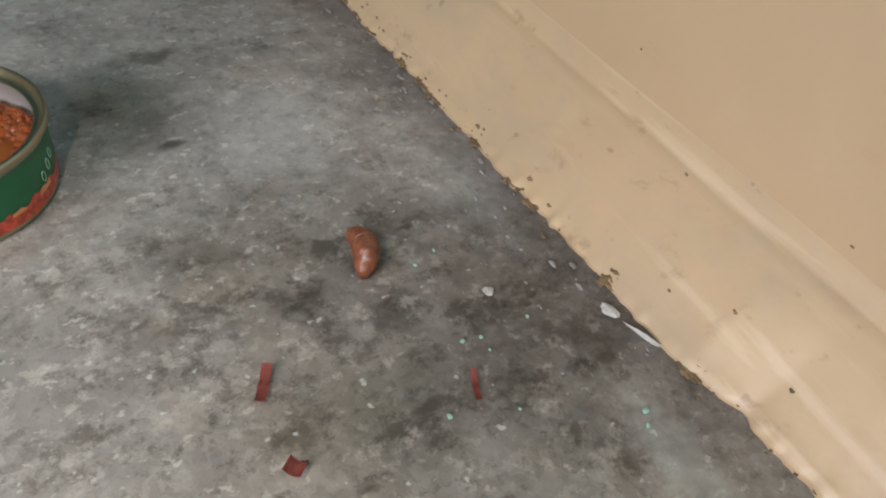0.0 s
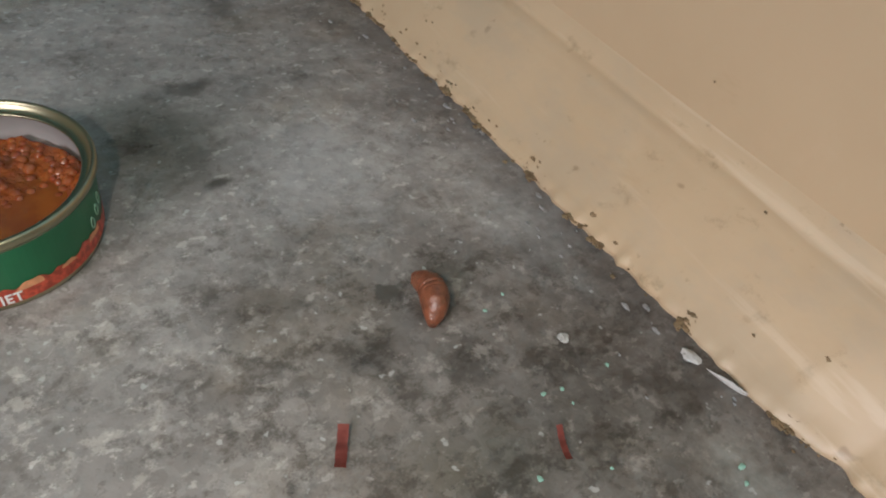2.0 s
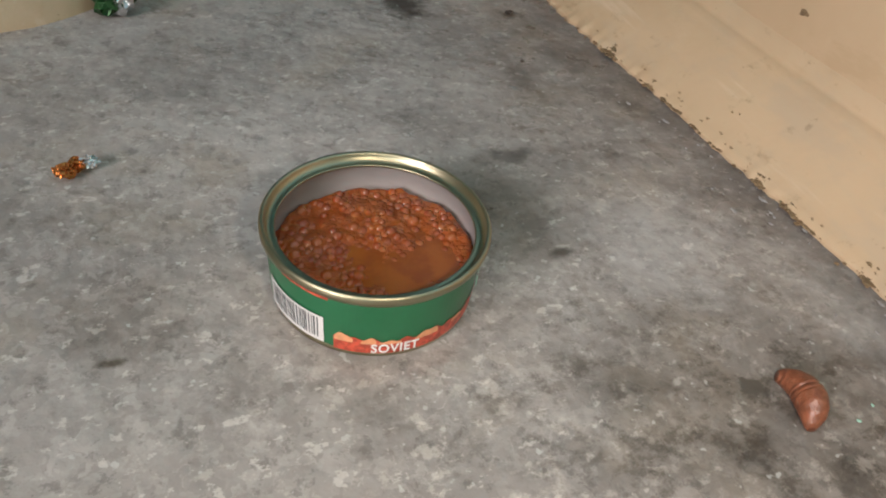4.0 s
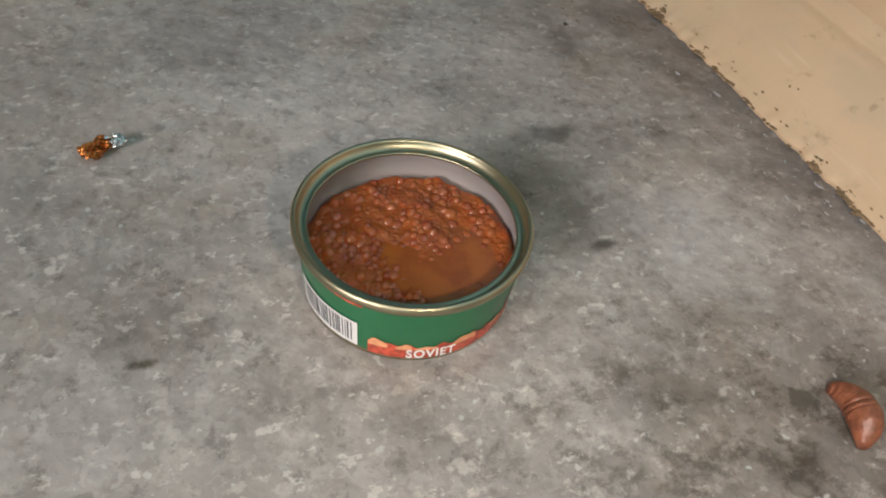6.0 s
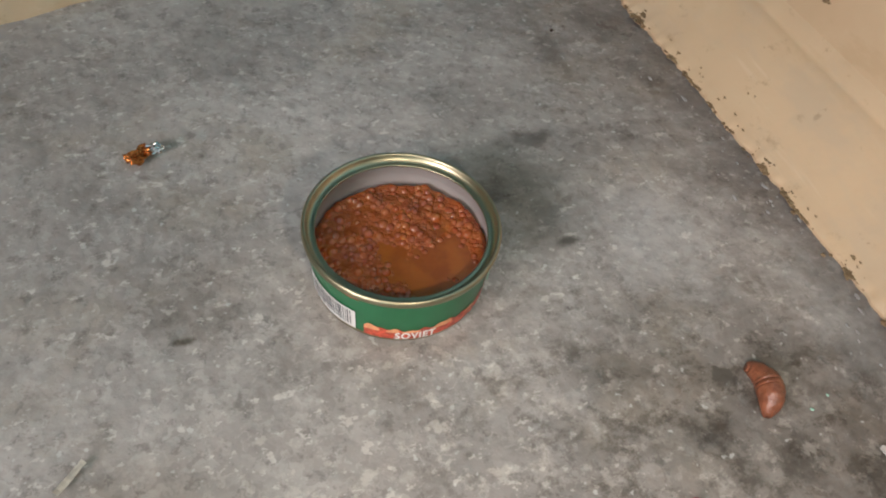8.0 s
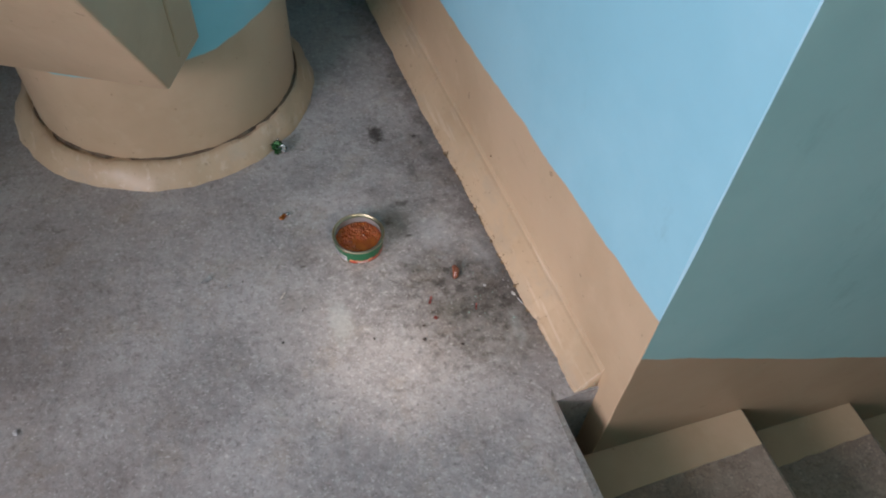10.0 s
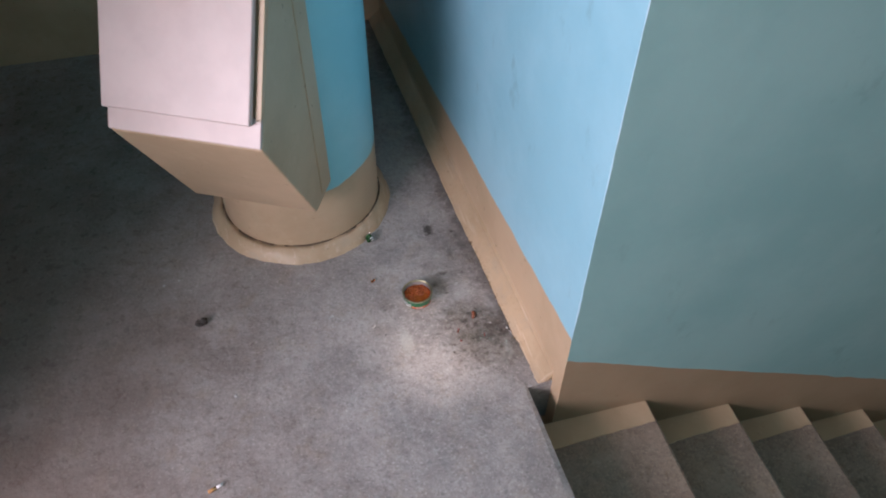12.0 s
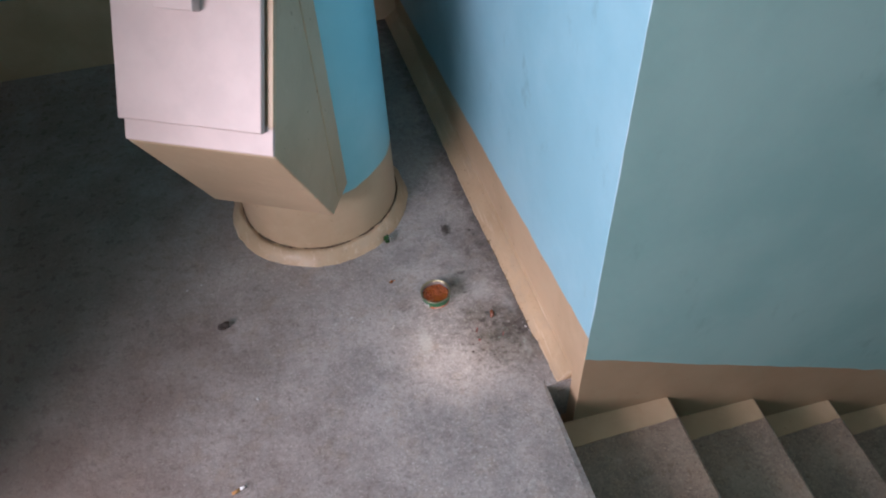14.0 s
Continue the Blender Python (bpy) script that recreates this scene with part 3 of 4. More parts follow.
def chute():
    root = holder("rubbish_chute", pose(*CHUTE, 0))
    tagged(root, "round painted rubbish chute pipe with a sloping hatch", "rubbish chute")
    part("pipe", lathe([(RAD, -0.002), (RAD, 2.698)], 72), M_PIPE, root, "round pipe, teal over beige oil paint", True)

    def ragged(a, r, z):
        w = noise.noise((math.cos(a) * 4, math.sin(a) * 4, z * 20))
        r -= 0.012 * max(0.0, math.cos(a - 0.2)) * (r > RAD + 0.012)
        w += 0.6 * noise.noise((math.cos(a) * 13, math.sin(a) * 13, z * 60))
        return r + 0.0065 * w * (r > RAD + 0.003), z + 0.0045 * noise.noise((math.cos(a) * 7, math.sin(a) * 7, 3)) * (z > 0.01)

    part("plinth", lathe([(0.268, -0.002), (0.265, 0.005), (0.254, 0.019), (0.242, 0.029), (RAD + 0.0070, 0.033), (RAD + 0.0050, 0.030), (RAD - 0.004, 0.030)], 120, wobble=ragged), M_SKIRT, root, "grimy mortar ring round the pipe foot", True)
    part("gap", lathe([(RAD + 0.0045, 0.0310), (RAD + 0.0012, 0.0325), (RAD - 0.0005, 0.0345)], 120, wobble=lambda a, r, z: (r, z + 0.003 * noise.noise((math.cos(a) * 9, math.sin(a) * 9, 1)) - 0.001)), M_LEAD, root, "dark crack between plinth and pipe", True)

    # hatch: local x to its right, local y inwards, so -y points out of the front
    turn = math.degrees(math.atan2(-0.45, 0.893))
    hatch = holder("hatch", pose(0.0058, 0.011, 0, 0, 0, turn))
    hatch.parent = root
    W, TOP = 0.163, 1.02
    lean = 0.57
    out = lambda z: -(0.470 - lean * (z - 0.59))
    body = [(-0.15, 0.235), (-0.279, 0.228), (-0.474, 0.581), (out(0.585), 0.585), (out(TOP), TOP), (-0.15, TOP)]
    bm = bmesh.new()
    ends = [[bm.verts.new((w, a, z)) for a, z in body] for w in (-W, W)]
    for i in range(len(body)):
        j = (i + 1) % len(body)
        bm.faces.new((ends[0][i], ends[0][j], ends[1][j], ends[1][i]))
    bm.faces.new(ends[0]), bm.faces.new(ends[1][::-1])
    bmesh.ops.recalc_face_normals(bm, faces=bm.faces)
    bmesh.ops.bevel(bm, geom=bm.edges[:], offset=0.004, segments=2, affect="EDGES", profile=0.5)
    part("hatch_body", bm, M_HATCH_SIDE, hatch, "beige sheet-steel hatch housing")
    slope = math.degrees(math.atan(lean))
    # door leaf and the lip below it, laid on the sloping front
    face = Matrix.Translation((0, out(0.585), 0.585)) @ Matrix.Rotation(-radians(slope), 4, "X")
    length = (TOP - 0.585) / math.cos(radians(slope))

    def on_face(name, bm, mat, label):
        bm.transform(face)
        return part(name, bm, mat, hatch, label)

    on_face("lip", box(-W + 0.001, W - 0.001, -0.008, 0.0, 0.000, 0.060, 0.002), M_HATCH, "cream-painted bottom rail")
    on_face("frame", box(W - 0.014, W - 0.001, -0.008, 0.0, 0.052, length, 0.002), M_HATCH_SIDE, "")
    on_face("frame", box(-W + 0.002, -W + 0.012, -0.008, 0.0, 0.052, length, 0.002), M_HATCH_SIDE, "")
    door = on_face("door", box(-W - 0.001, W - 0.017, -0.026, -0.010, 0.045, length - 0.01, 0.003), M_HATCH, "pinkish cream enamelled hatch door")
    bm = box(-0.056, 0.026, -0.056, -0.026, 0.262, 0.288, 0.003)
    bm.transform(face)
    part("handle", bm, M_HATCH, door, "folded steel handle")
    for side in (1, -1):
        part("flange", box(side * W - 0.003, side * W + 0.003, -0.235, -0.175, 0.25, TOP, 0.002), M_BEIGE, hatch, "flat flange against the pipe")
    return root


chute()

# ---- the tin ----
TIN = (-0.1935, 0.327)
TIN_H, TIN_R = 0.0315, 0.0397


def patch(r, a0, a1, z0, z1, steps=24, top=None, rows=3):
    """A label patch on the tin's side, which narrows towards the foot. r counts at the top. Angles in degrees."""
    lean = lambda z: r - 0.0016 * (1 - min(1.0, z / (TIN_H - 0.006)))
    bm = bmesh.new()
    grid = []
    for i in range(steps + 1):
        a = radians(a0 + (a1 - a0) * i / steps)
        hi = z1 if top is None else top(a)
        levels = [z0 + (hi - z0) * k / rows for k in range(rows + 1)]
        grid.append([bm.verts.new((lean(z) * math.cos(a), lean(z) * math.sin(a), z)) for z in levels])
    for p, q in zip(grid, grid[1:]):
        for k in range(rows):
            bm.faces.new((p[k], q[k], q[k + 1], p[k + 1]))
    return bm


def tin():
    root = holder("caviar_tin", pose(*TIN, 0))
    tagged(root, "open round tin of red caviar with a green label", "tin can")
    R = TIN_R
    outer = [(R - 0.0062, 0.0012), (R - 0.0044, 0.0), (R - 0.0038, 0.0008), (R - 0.0036, 0.0022), (R - 0.0037, 0.0032), (R - 0.0022, TIN_H - 0.0060), (R - 0.0014, TIN_H - 0.0042), (R - 0.0004, TIN_H - 0.0034)]
    part("body", lathe([(0.0, 0.0014)] + outer, 96), M_STEEL, root, "tinned steel wall", True)
    rim = [(R - 0.0006, TIN_H - 0.0036), (R, TIN_H - 0.0028), (R, TIN_H - 0.0008), (R - 0.0006, TIN_H), (R - 0.0014, TIN_H), (R - 0.0019, TIN_H - 0.0008), (R - 0.0022, TIN_H - 0.0028), (R - 0.0044, TIN_H - 0.0034), (R - 0.0050, TIN_H - 0.0030), (R - 0.0054, TIN_H - 0.0036), (R - 0.0048, TIN_H - 0.0044)]
    part("rim", lathe(rim, 96), M_STEEL, root, "shiny rolled steel rim", True)
    part("inside", lathe([(R - 0.0050, TIN_H - 0.0042), (R - 0.0030, TIN_H - 0.0052), (R - 0.0044, 0.004), (0.0, 0.004)], 96), M_STEEL_IN, root, "grey lacquered inner wall", True)
    r = R - 0.0019
    part("label_band", patch(r, -129, 184, 0.0034, TIN_H - 0.0050, 90), M_GREEN, root, "glossy dark green paper label")
    part("label_band", patch(r - 0.0001, -176, -127, 0.0034, TIN_H - 0.0050, 24), M_GREEN, root, "")
    part("red_line", patch(r + 0.0001, -176, -129, TIN_H - 0.0062, TIN_H - 0.0051, 24, rows=1), M_REDLAB, root, "thin red line along the upper edge of the label")
    wave = lambda a: 0.0098 + 0.0007 * math.sin(9 * a + 1.0) + 0.0006 * math.sin(23 * a) + 0.0005 * math.sin(41 * a + 2)
    part("red_band", patch(r + 0.0002, -126, 125, 0.0030, 0.011, 260, wave), M_REDLAB, root, "red printed band with a wavy upper edge")
    for a, w, h in ((-121, 5, 0.0030), (-108, 4, 0.0022), (-97, 6, 0.0026), (-77, 7, 0.0022), (-55, 5, 0.0024), (-33, 6, 0.002)):
        top = lambda b, a=a, w=w, h=h: wave(b) - 0.0012 + h * 0.7 * max(0.0, 1 - ((math.degrees(b) - a) / w) ** 2) ** 0.5
        part("printed_roe", patch(r + 0.0003, a - w, a + w, 0.0078, 0.012, 24, top), M_ORANGE_PRINT, root, "")
    code = part("barcode_panel", patch(r + 0.0003, -173, -131.5, 0.0040, 0.0165, 24), M_WHITE, root, "white barcode panel")
    rnd = random.Random(4)
    a = -170.5
    while a < -134.5:
        w = rnd.choice((0.25, 0.4, 0.6, 0.85))
        part("bar", patch(r + 0.00045, a, a + w, 0.0058, 0.0156, 2), M_BLACK, code)
        a += w + rnd.choice((0.5, 0.8, 1.2))
    # printed word, bent round the tin
    txt = bpy.data.curves.new("word", "FONT")
    txt.body, txt.size, txt.align_x, txt.extrude = "SOVIET", 0.0047, "CENTER", 0.00005
    txt.space_character, txt.offset = 1.12, 0.00012
    tmp = new("word_curve", txt)
    bpy.context.view_layer.update()
    me = bpy.data.meshes.new_from_object(tmp.evaluated_get(bpy.context.evaluated_depsgraph_get()))
    bpy.data.objects.remove(tmp)
    bm = bmesh.new()
    bm.from_mesh(me)
    bmesh.ops.subdivide_edges(bm, edges=[e for e in bm.edges if e.calc_length() > 0.0015], cuts=2)
    for v in bm.verts:
        b = radians(-94) + v.co.x / r
        k = r - 0.0008 + v.co.z
        v.co = (k * math.cos(b), k * math.sin(b), 0.0038 + v.co.y * 1.20)
    part("printed_word", bm, M_WHITE, root, "white capital letters on the red band")
    # hand-drawn mark on the green
    for k, (a, z) in enumerate(((-33, 0.014), (-26, 0.016), (-20, 0.018))):
        bm = lathe([(0.0016, 0.0), (0.0020, 0.0), (0.0020, 0.0003), (0.0016, 0.0003)], 20)
        for v in bm.verts:
            b, q = radians(a) + v.co.x * 0.6 / r, v.co.y * 1.2
            v.co = ((r - 0.0002 + v.co.z) * math.cos(b), (r - 0.0002 + v.co.z) * math.sin(b), z + q)
        part("script_mark", bm, M_MINT, root, "")
    return root


tin()


def roe_material(name, gloss, grain):
    m, n, b = material(name, 0.07, 0.0, gloss)
    v = coords(n, space="Object")
    r = n.nodes.new("ShaderNodeNewGeometry").outputs["Random Per Island"]
    base = mix(n, r, (0.245, 0.054, 0.011), (0.34, 0.092, 0.016))
    base = mix(n, calc(n, "MULTIPLY", noise_fac(n, v, 70.0), 0.35), base, (0.17, 0.034, 0.012))
    n.links.new(base, b.inputs["Base Color"])
    b.inputs["Subsurface Weight"].default_value = 0.6
    b.inputs["Subsurface Radius"].default_value = (0.004, 0.001, 0.0005)
    b.inputs["Subsurface Scale"].default_value = 0.6
    b.inputs["IOR"].default_value = 1.5
    if grain:
        bump(n, b, noise_fac(n, v, 620.0, 2.0, 0.5, 0.25, 0.75), 1.0, grain)
    return m


def juice_material():
    m, n, b = material("roe_juice", 0.12, 0.0, 0.5)
    v = coords(n, space="Object")
    base = mix(n, noise_fac(n, v, 90.0, 4.0), (0.23, 0.060, 0.012), (0.30, 0.090, 0.016))
    n.links.new(base, b.inputs["Base Color"])
    b.inputs["Subsurface Weight"].default_value = 0.3
    b.inputs["Subsurface Radius"].default_value = (0.005, 0.0015, 0.0005)
    b.inputs["Subsurface Scale"].default_value = 0.5
    return m


M_ROE, M_CLOT, M_JUICE = roe_material("salmon_roe", 0.8, 0.0), roe_material("clotted_roe", 0.45, 0.00035), juice_material()


def roe_height(x, y):
    """The caviar's surface: lumpy, heaped off centre, sunk where the juice stands."""
    pool = math.exp(-(((x - 0.009 - 0.004 * noise.noise((y * 160, 1, 1))) / 0.021) ** 2 + ((y + 0.017) / 0.015) ** 2))
    return 0.0185 + 0.0018 * noise.noise((x * 75, y * 75, 0)) + 0.0012 * noise.noise((x * 190, y * 210, 3)) - 0.0036 * pool


def roe_reach(a):
    """How far the heap reaches towards the wall of the tin."""
    return (TIN_R - 0.0037) * (0.985 + 0.05 * noise.noise((math.cos(a) * 2.2, math.sin(a) * 2.2, 4)) - 0.07 * max(0.0, math.sin(a)) + 0.035 * noise.noise((math.cos(a) * 7, math.sin(a) * 9, 7)))


def caviar():
    root = holder("caviar", pose(TIN[0], TIN[1], 0.0))
    tagged(root, "glistening red salmon roe in orange juice inside the tin", "caviar")
    R = TIN_R - 0.0037
    rnd = random.Random(11)
    unit = bmesh.new()
    bmesh.ops.create_icosphere(unit, subdivisions=2, radius=1.0)
    base_v = [v.co.copy() for v in unit.verts]
    base_f = [[v.index for v in f.verts] for f in unit.faces]
    unit.free()
    spots, tries = [], 0
    while len(spots) < 900 and tries < 60000:
        tries += 1
        a, q = rnd.uniform(0, 2 * math.pi), R * math.sqrt(rnd.random())
        x, y = q * math.cos(a), q * math.sin(a)
        s = rnd.uniform(0.0015, 0.0026)
        if q > roe_reach(a) - s or any((x - p) ** 2 + (y - w) ** 2 < (0.58 * (s + t)) ** 2 for p, w, t in spots):
            continue
        spots.append((x, y, s))
    verts, faces = [], []
    for x, y, s in spots:
        z = roe_height(x, y) + rnd.uniform(-0.0014, 0.0007) - 0.24 * s
        k = len(verts)
        sq = rnd.uniform(0.82, 1.0)
        verts += [(x + c.x * s, y + c.y * s, z + c.z * s * sq) for c in base_v]
        faces += [[k + i for i in f] for f in base_f]
    me = bpy.data.meshes.new("roe")
    me.from_pydata(verts, [], faces)
    me.materials.append(M_ROE)
    me.polygons.foreach_set("use_smooth", [True] * len(me.polygons))
    ob = new("roe", me)
    ob.parent = root
    tagged(ob, "round red-orange salmon eggs", kind="stuff")
    # clotted mass between the beads
    bm = bmesh.new()
    rings = []
    for k in range(41):
        q = (R + 0.0001) * k / 40
        rings.append([bm.verts.new((q * math.cos(2 * math.pi * i / 120), q * math.sin(2 * math.pi * i / 120), 0)) for i in range(120 if k else 1)])
    for p, q in zip(rings[1:], rings[2:]):
        for i in range(120):
            bm.faces.new((p[i], p[(i + 1) % 120], q[(i + 1) % 120], q[i]))
    for i in range(120):
        bm.faces.new((rings[0][0], rings[1][i], rings[1][(i + 1) % 120]))
    for v in bm.verts:
        a, q = math.atan2(v.co.y, v.co.x), v.co.length
        v.co.z = roe_height(v.co.x, v.co.y) + 0.0006 + 0.0007 * noise.noise((v.co.x * 300, v.co.y * 300, 2)) - 0.004 * max(0.0, (q - roe_reach(a) + 0.001) / 0.003)
    part("clotted_roe", bm, M_CLOT, root, "sticky mass between the eggs", True)
    # juice: a level pool
    bm = bmesh.new()
    bmesh.ops.create_circle(bm, cap_ends=True, segments=72, radius=0.60 * R)
    bmesh.ops.translate(bm, verts=bm.verts, vec=(0.006, -0.0130, 0.0178))
    part("juice", bm, M_JUICE, root, "still orange juice")
    return root


caviar()

# ---- litter on the floor ----
M_DRIED = plain("dried_fruit_skin", (0.235, 0.082, 0.042), 0.30, 0.0, 0.40, 220.0, 0.25)
M_FOIL_GREEN = plain("green_foil", (0.02, 0.09, 0.025), 0.28, 0.7, 0.6, 200.0, 0.3)
M_FOIL = plain("silver_foil", (0.78, 0.79, 0.80), 0.22, 1.0, 0.2, 200.0, 0.3)
M_FOIL_GOLD = plain("copper_foil", (0.62, 0.22, 0.06), 0.25, 0.9, 0.5, 260.0, 0.3)
M_REDPAPER = plain("red_paper", (0.36, 0.095, 0.075), 0.6, 0.0, 0.3, 200.0)
M_MINTCHIP = plain("mint_paint_chip", (0.30, 0.56, 0.46), 0.6, 0.0, 0.2, 300.0)
M_CHALK = plain("white_plaster", (0.50, 0.50, 0.485), 0.8, 0.0, 0.15, 200.0, 0.3)
M_SOIL = plain("dark_crumb", (0.060, 0.048, 0.040), 0.8, 0.0, 0.4, 200.0, 0.4)
M_STRAW = plain("dry_straw", (0.78, 0.75, 0.66), 0.6, 0.0, 0.3, 200.0)
M_BUTT = plain("cigarette_filter", (0.52, 0.27, 0.10), 0.8, 0.0, 0.3, 300.0)


def dried_fruit():
    """A plump lobe bent into a crescent: thin neck, fat belly, creases drawn together on the hollow side."""
    spine = ((0.0, -0.0016, 0.0124, 0.0017), (0.10, 0.0000, 0.0115, 0.0029), (0.25, 0.0014, 0.0084, 0.0042), (0.45, 0.0019, 0.0034, 0.0052), (0.65, 0.0008, -0.0022, 0.0057), (0.82, -0.0014, -0.0066, 0.0050), (0.94, -0.0036, -0.0095, 0.0031), (1.0, -0.0048, -0.0111, 0.0013))
    ks = [p[0] for p in spine]
    bm = bmesh.new()
    rings, turns, sides = [], 80, 32
    for i in range(turns + 1):
        k = i / turns
        x, y, r = (sum(float(np.interp(min(1.0, max(0.0, k + d)), ks, [p[c] for p in spine])) for d in (-0.05, -0.025, 0.0, 0.025, 0.05)) / 5 for c in (1, 2, 3))
        x2, y2 = (float(np.interp(min(1.0, k + 0.06), ks, [p[c] for p in spine])) - float(np.interp(max(0.0, k - 0.06), ks, [p[c] for p in spine])) for c in (1, 2))
        q = math.hypot(x2, y2)
        side = Vector((-y2 / q, x2 / q, 0))
        ring = []
        for j in range(sides):
            b = 2 * math.pi * j / sides
            hollow = 0.5 - 0.5 * math.cos(b)
            wave = max(math.exp(-((k - c - 0.03 * math.sin(b)) / 0.014) ** 2) * h for c, h in ((0.49, 0.15), (0.58, 0.08)))
            d = r * (1 - wave * (0.35 + 0.65 * hollow) + 0.09 * noise.noise((k * 4, math.cos(b) * 1.2, math.sin(b) * 1.2)) + 0.03 * noise.noise((k * 26, math.cos(b) * 3, math.sin(b) * 3)))
            c = side * (d * math.cos(b))
            ring.append(bm.verts.new((x + c.x, y + c.y, max(0.0, 0.95 * r + 0.0004 + d * math.sin(b) * 1.22))))
        rings.append(ring)
    for p, q in zip(rings, rings[1:]):
        for j in range(sides):
            bm.faces.new((p[j], p[(j + 1) % sides], q[(j + 1) % sides], q[j]))
    bm.faces.new(rings[0]), bm.faces.new(rings[-1][::-1])
    ob = part("dried_fruit", bm, M_DRIED, None, "", True)
    ob.matrix_world = pose(-0.0668, 0.2372, 0.0) @ Matrix.Scale(0.93, 4)
    return tagged(ob, "shrivelled glossy brown dried fruit curled into a crescent", "dried fruit")


dried_fruit()


def wrapper(name, place, pieces, label):
    root = holder(name, pose(*place))
    tagged(root, label, "foil wrapper")
    for pname, mat, x, y, rx, ry, rz, seed in pieces:
        bm = crumpled(rx, ry, rz, seed, 3, 0.75, 1.9)
        bmesh.ops.translate(bm, verts=bm.verts, vec=(x, y, 0))
        part(pname, bm, mat, root)


wrapper("foil_wrapper", (-0.276, 0.566, 0.0), (("foil", M_FOIL_GREEN, 0, 0, 0.0105, 0.0100, 0.0095, 2), ("foil_lining", M_FOIL, 0.005, -0.006, 0.0060, 0.0050, 0.0080, 5), ("foil_lining", M_FOIL, 0.001, 0.008, 0.0045, 0.0035, 0.0095, 8)), "crumpled green and silver foil beside the chute plinth")
wrapper("foil_scrap", (-0.2945, 0.4145, 0.0), (("foil", M_FOIL_GOLD, -0.003, -0.0025, 0.0036, 0.0033, 0.0026, 3), ("foil", M_FOIL_GOLD, 0.001, 0.002, 0.0032, 0.0027, 0.0028, 6), ("foil_lining", M_FOIL, 0.0060, 0.003, 0.0034, 0.0026, 0.0024, 4)), "small crumpled copper and silver foil scrap")


def scrap(name, x, y, rz, w, l, mat, label, category, curl=0.0015, seed=1):
    def form(c):
        k = 1 - 0.25 * abs(noise.noise((c.y * 300, seed, 0)))
        return Vector((c.x * k, c.y, 0.0006 + curl * (2 * c.y / l) ** 2 + 0.0004 * noise.noise((c.x * 300, c.y * 300, seed))))

    ob = part(name, sheet(4, 8, w, l, form, 0.0003), mat)
    ob.matrix_world = pose(x, y, 0.0004, 0, 0, rz)
    return tagged(ob, label, category)


scrap("paper_scrap", -0.1175, 0.1985, -28, 0.0036, 0.0142, M_REDPAPER, "narrow torn strip of dull red paper", "paper scrap", seed=1)
scrap("paper_scrap", -0.0562, 0.1700, -20, 0.0022, 0.0118, M_REDPAPER, "thin torn strip of dull red paper", "paper scrap", seed=2)
scrap("paper_scrap", -0.1185, 0.1675, 40, 0.0052, 0.0058, M_REDPAPER, "small folded scrap of dull red paper", "paper scrap", 0.002, seed=3)
for k, (x, y, s) in enumerate(((-0.051, 0.188, 0.8), (-0.044, 0.187, 0.75), (-0.024, 0.188, 0.75), (-0.069, 0.164, 0.95), (-0.047, 0.157, 0.6), (-0.009, 0.139, 1.1), (-0.012, 0.134, 0.8), (-0.040, 0.230, 0.6), (-0.044, 0.181, 0.45), (-0.050, 0.226, 0.7))):
    ob = part("paint_chip", crumpled(0.0013 * s, 0.0010 * s, 0.0004, k + 1, 1, 0.4), M_MINTCHIP)
    ob.matrix_world = pose(x, y, 0.0, 0, 0, 37 * k)
    tagged(ob, "tiny pale mint paint chip on the floor", "paint chip", "mint paint chips")
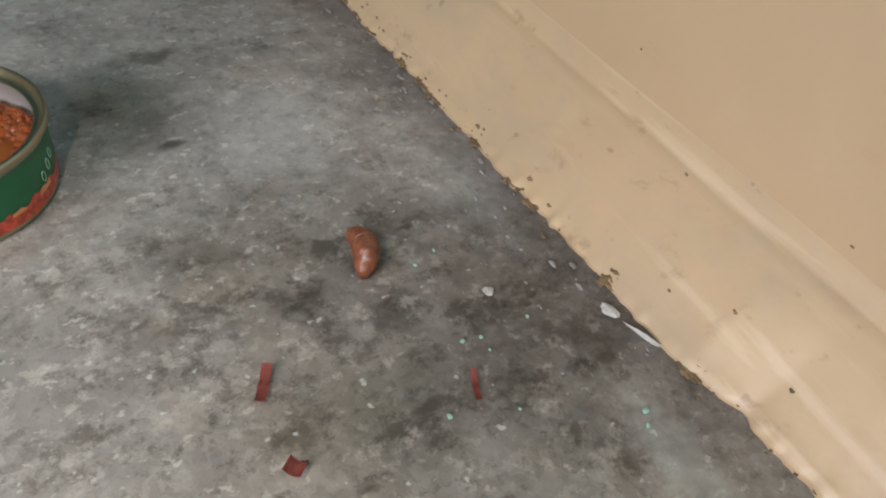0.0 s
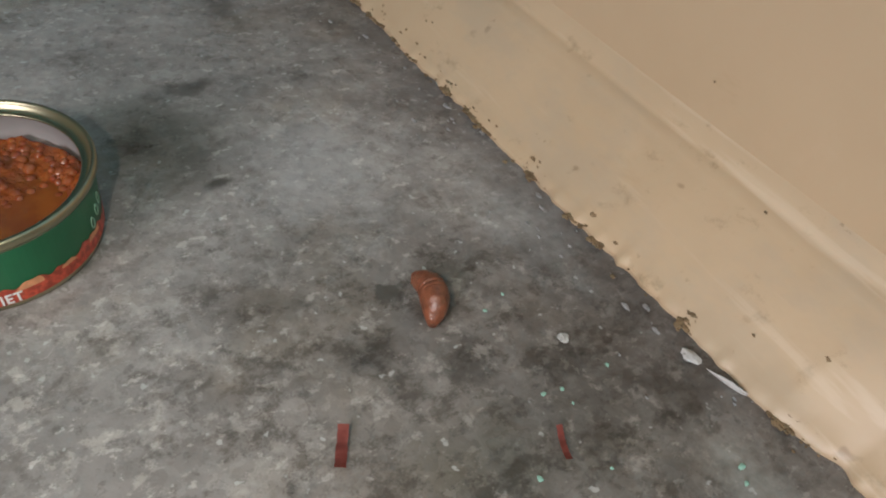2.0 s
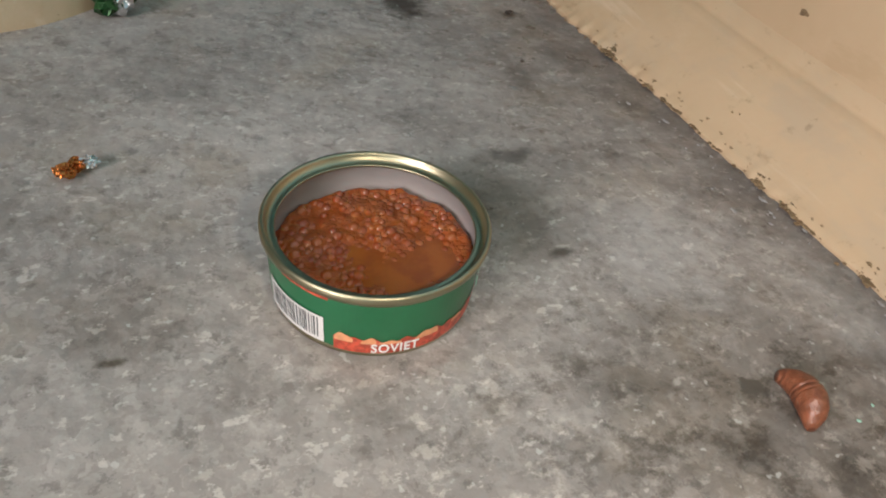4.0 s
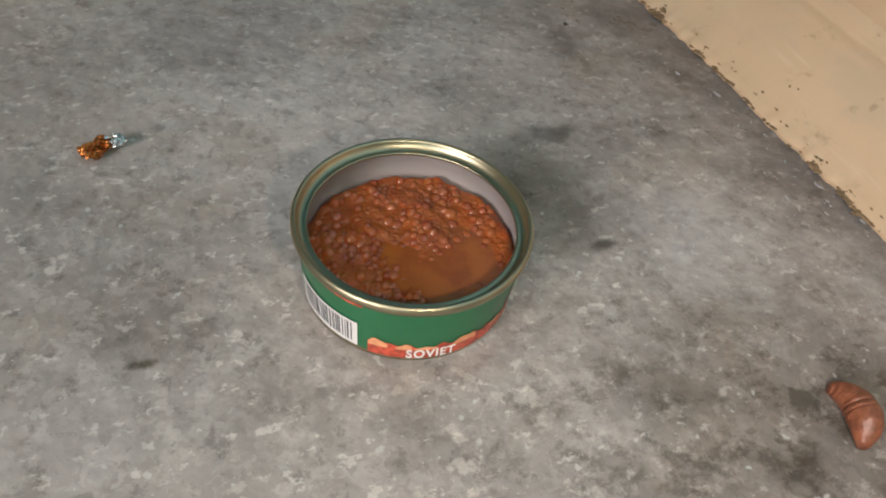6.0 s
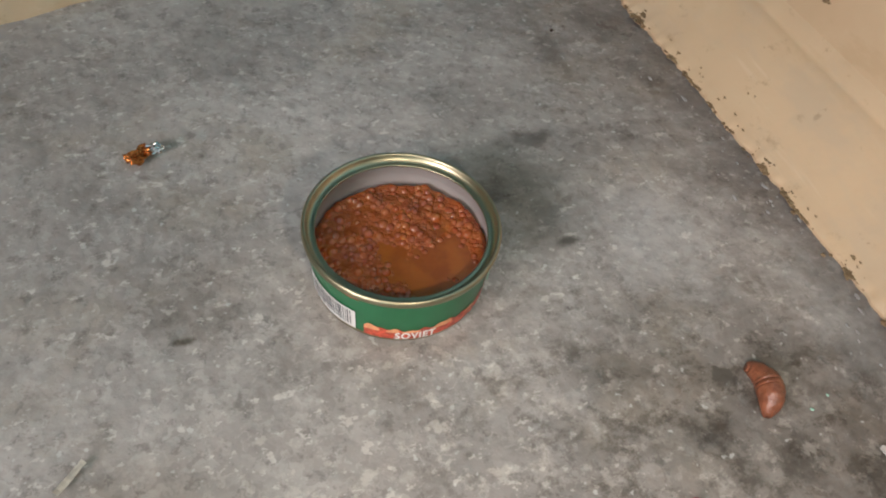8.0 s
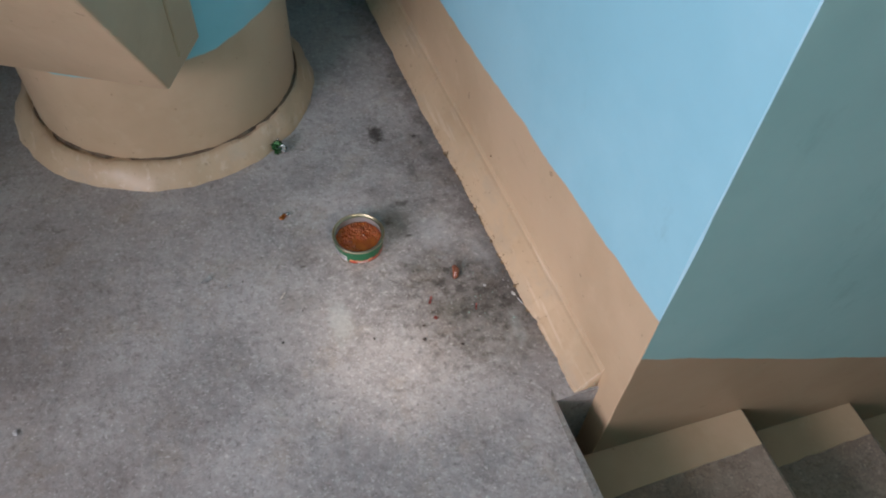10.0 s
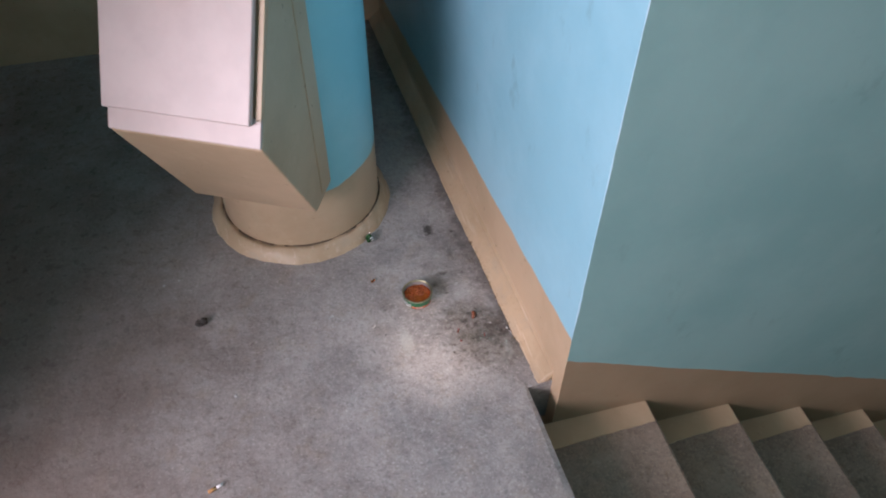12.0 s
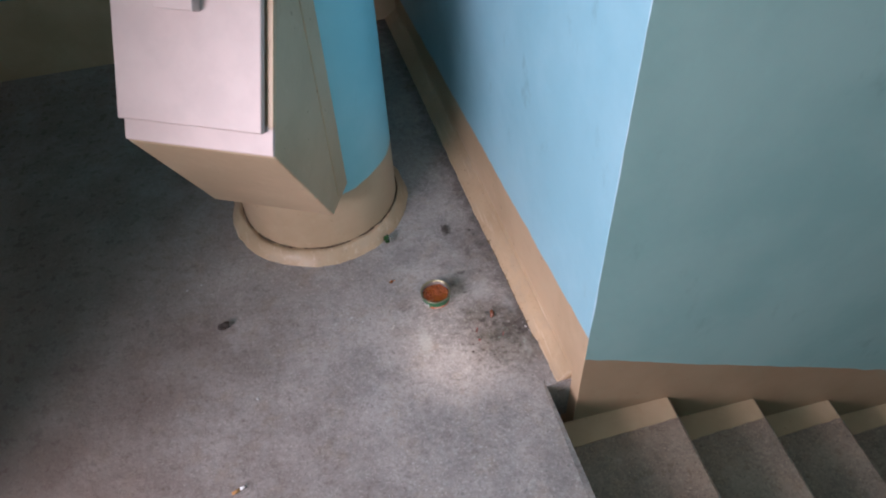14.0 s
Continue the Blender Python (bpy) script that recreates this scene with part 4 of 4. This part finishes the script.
for x, y, rx, ry, rz, name, label in (
    (0.0055, 0.178, 0.0024, 0.0040, 0.0010, "plaster_chip", "white plaster chip at the wall foot"),
    (0.0100, 0.163, 0.0008, 0.0070, 0.0010, "plaster_chip", "thin white plaster sliver at the wall foot"),
    (-0.0310, 0.2040, 0.0022, 0.0020, 0.0005, "plaster_chip", "crushed white plaster crumb on the floor"),
    (-0.839, 0.536, 0.0040, 0.0025, 0.0010, "plaster_chip", "crushed white plaster crumb on the floor"),
    (-0.800, 0.545, 0.0030, 0.0025, 0.0010, "plaster_chip", "crushed white plaster crumb on the floor"),
    (-0.676, 0.146, 0.0030, 0.0040, 0.0010, "plaster_chip", "crushed white plaster crumb on the floor"),
):
    ob = part(name, crumpled(rx, ry, rz, rx * 900, 2, 0.5), M_CHALK)
    ob.matrix_world = pose(x, y, 0.0, 0, 0, 20)
    tagged(ob, label, "plaster chip")
scrap("straw", -0.3220, 0.264, -42, 0.0026, 0.0130, M_STRAW, "short pale splinter of dry straw", "straw", 0.0005, 4)
scrap("paper_scrap", -0.424, 0.321, -62, 0.0070, 0.0160, M_CHALK, "pale crumpled paper scrap on the floor", "paper scrap", 0.0012, 5)
scrap("paper_scrap", -0.396, 0.302, -70, 0.0040, 0.0070, M_CHALK, "tiny pale paper scrap on the floor", "paper scrap", 0.001, 6)
for k, (x, y, s) in enumerate(((-0.374, 0.305, 1.0), (-0.335, 0.186, 1.3), (-0.212, 0.158, 1.2), (-0.144, 0.138, 2.0), (-0.116, 0.168, 1.1), (-0.299, 0.231, 1.0), (-0.139, 0.160, 1.2), (-0.095, 0.116, 1.6), (-0.044, 0.544, 2.0), (-0.062, 0.482, 0.9))):
    ob = part("crumb", crumpled(0.0015 * s, 0.0011 * s, 0.0006 * s, k + 20, 2, 0.6), M_SOIL)
    ob.matrix_world = pose(x, y, 0.0, 0, 0, 50 * k)
    tagged(ob, "small dark crumb of dirt on the concrete", "crumb", "dirt crumbs")
ob = part("mud_lump", crumpled(0.014, 0.011, 0.008, 41, 3, 0.6), M_SOIL)
ob.matrix_world = pose(-0.746, 0.380, 0.0)
tagged(ob, "dark lump of dried mud on the landing", "mud lump")


def butt(x, y, rz):
    root = holder("cigarette_butt", pose(x, y, 0.004, 0, 90, rz))
    tagged(root, "crushed cigarette butt with a tan filter", "cigarette butt")
    crush = lambda a, r, z: (r * (1 + 0.18 * noise.noise((math.cos(a) * 2, math.sin(a) * 2, z * 300))), z)
    part("filter", lathe([(0.0, -0.010), (0.0036, -0.010), (0.0038, 0.0), (0.0036, 0.009), (0.0, 0.009)], 20, wobble=crush), M_BUTT, root, "tan filter", True)
    part("paper", lathe([(0.0, 0.009), (0.0036, 0.009), (0.0034, 0.019), (0.0020, 0.022), (0.0, 0.021)], 20, wobble=crush), M_WHITE, root, "charred white paper", True)


butt(-0.738, -0.077, 20)
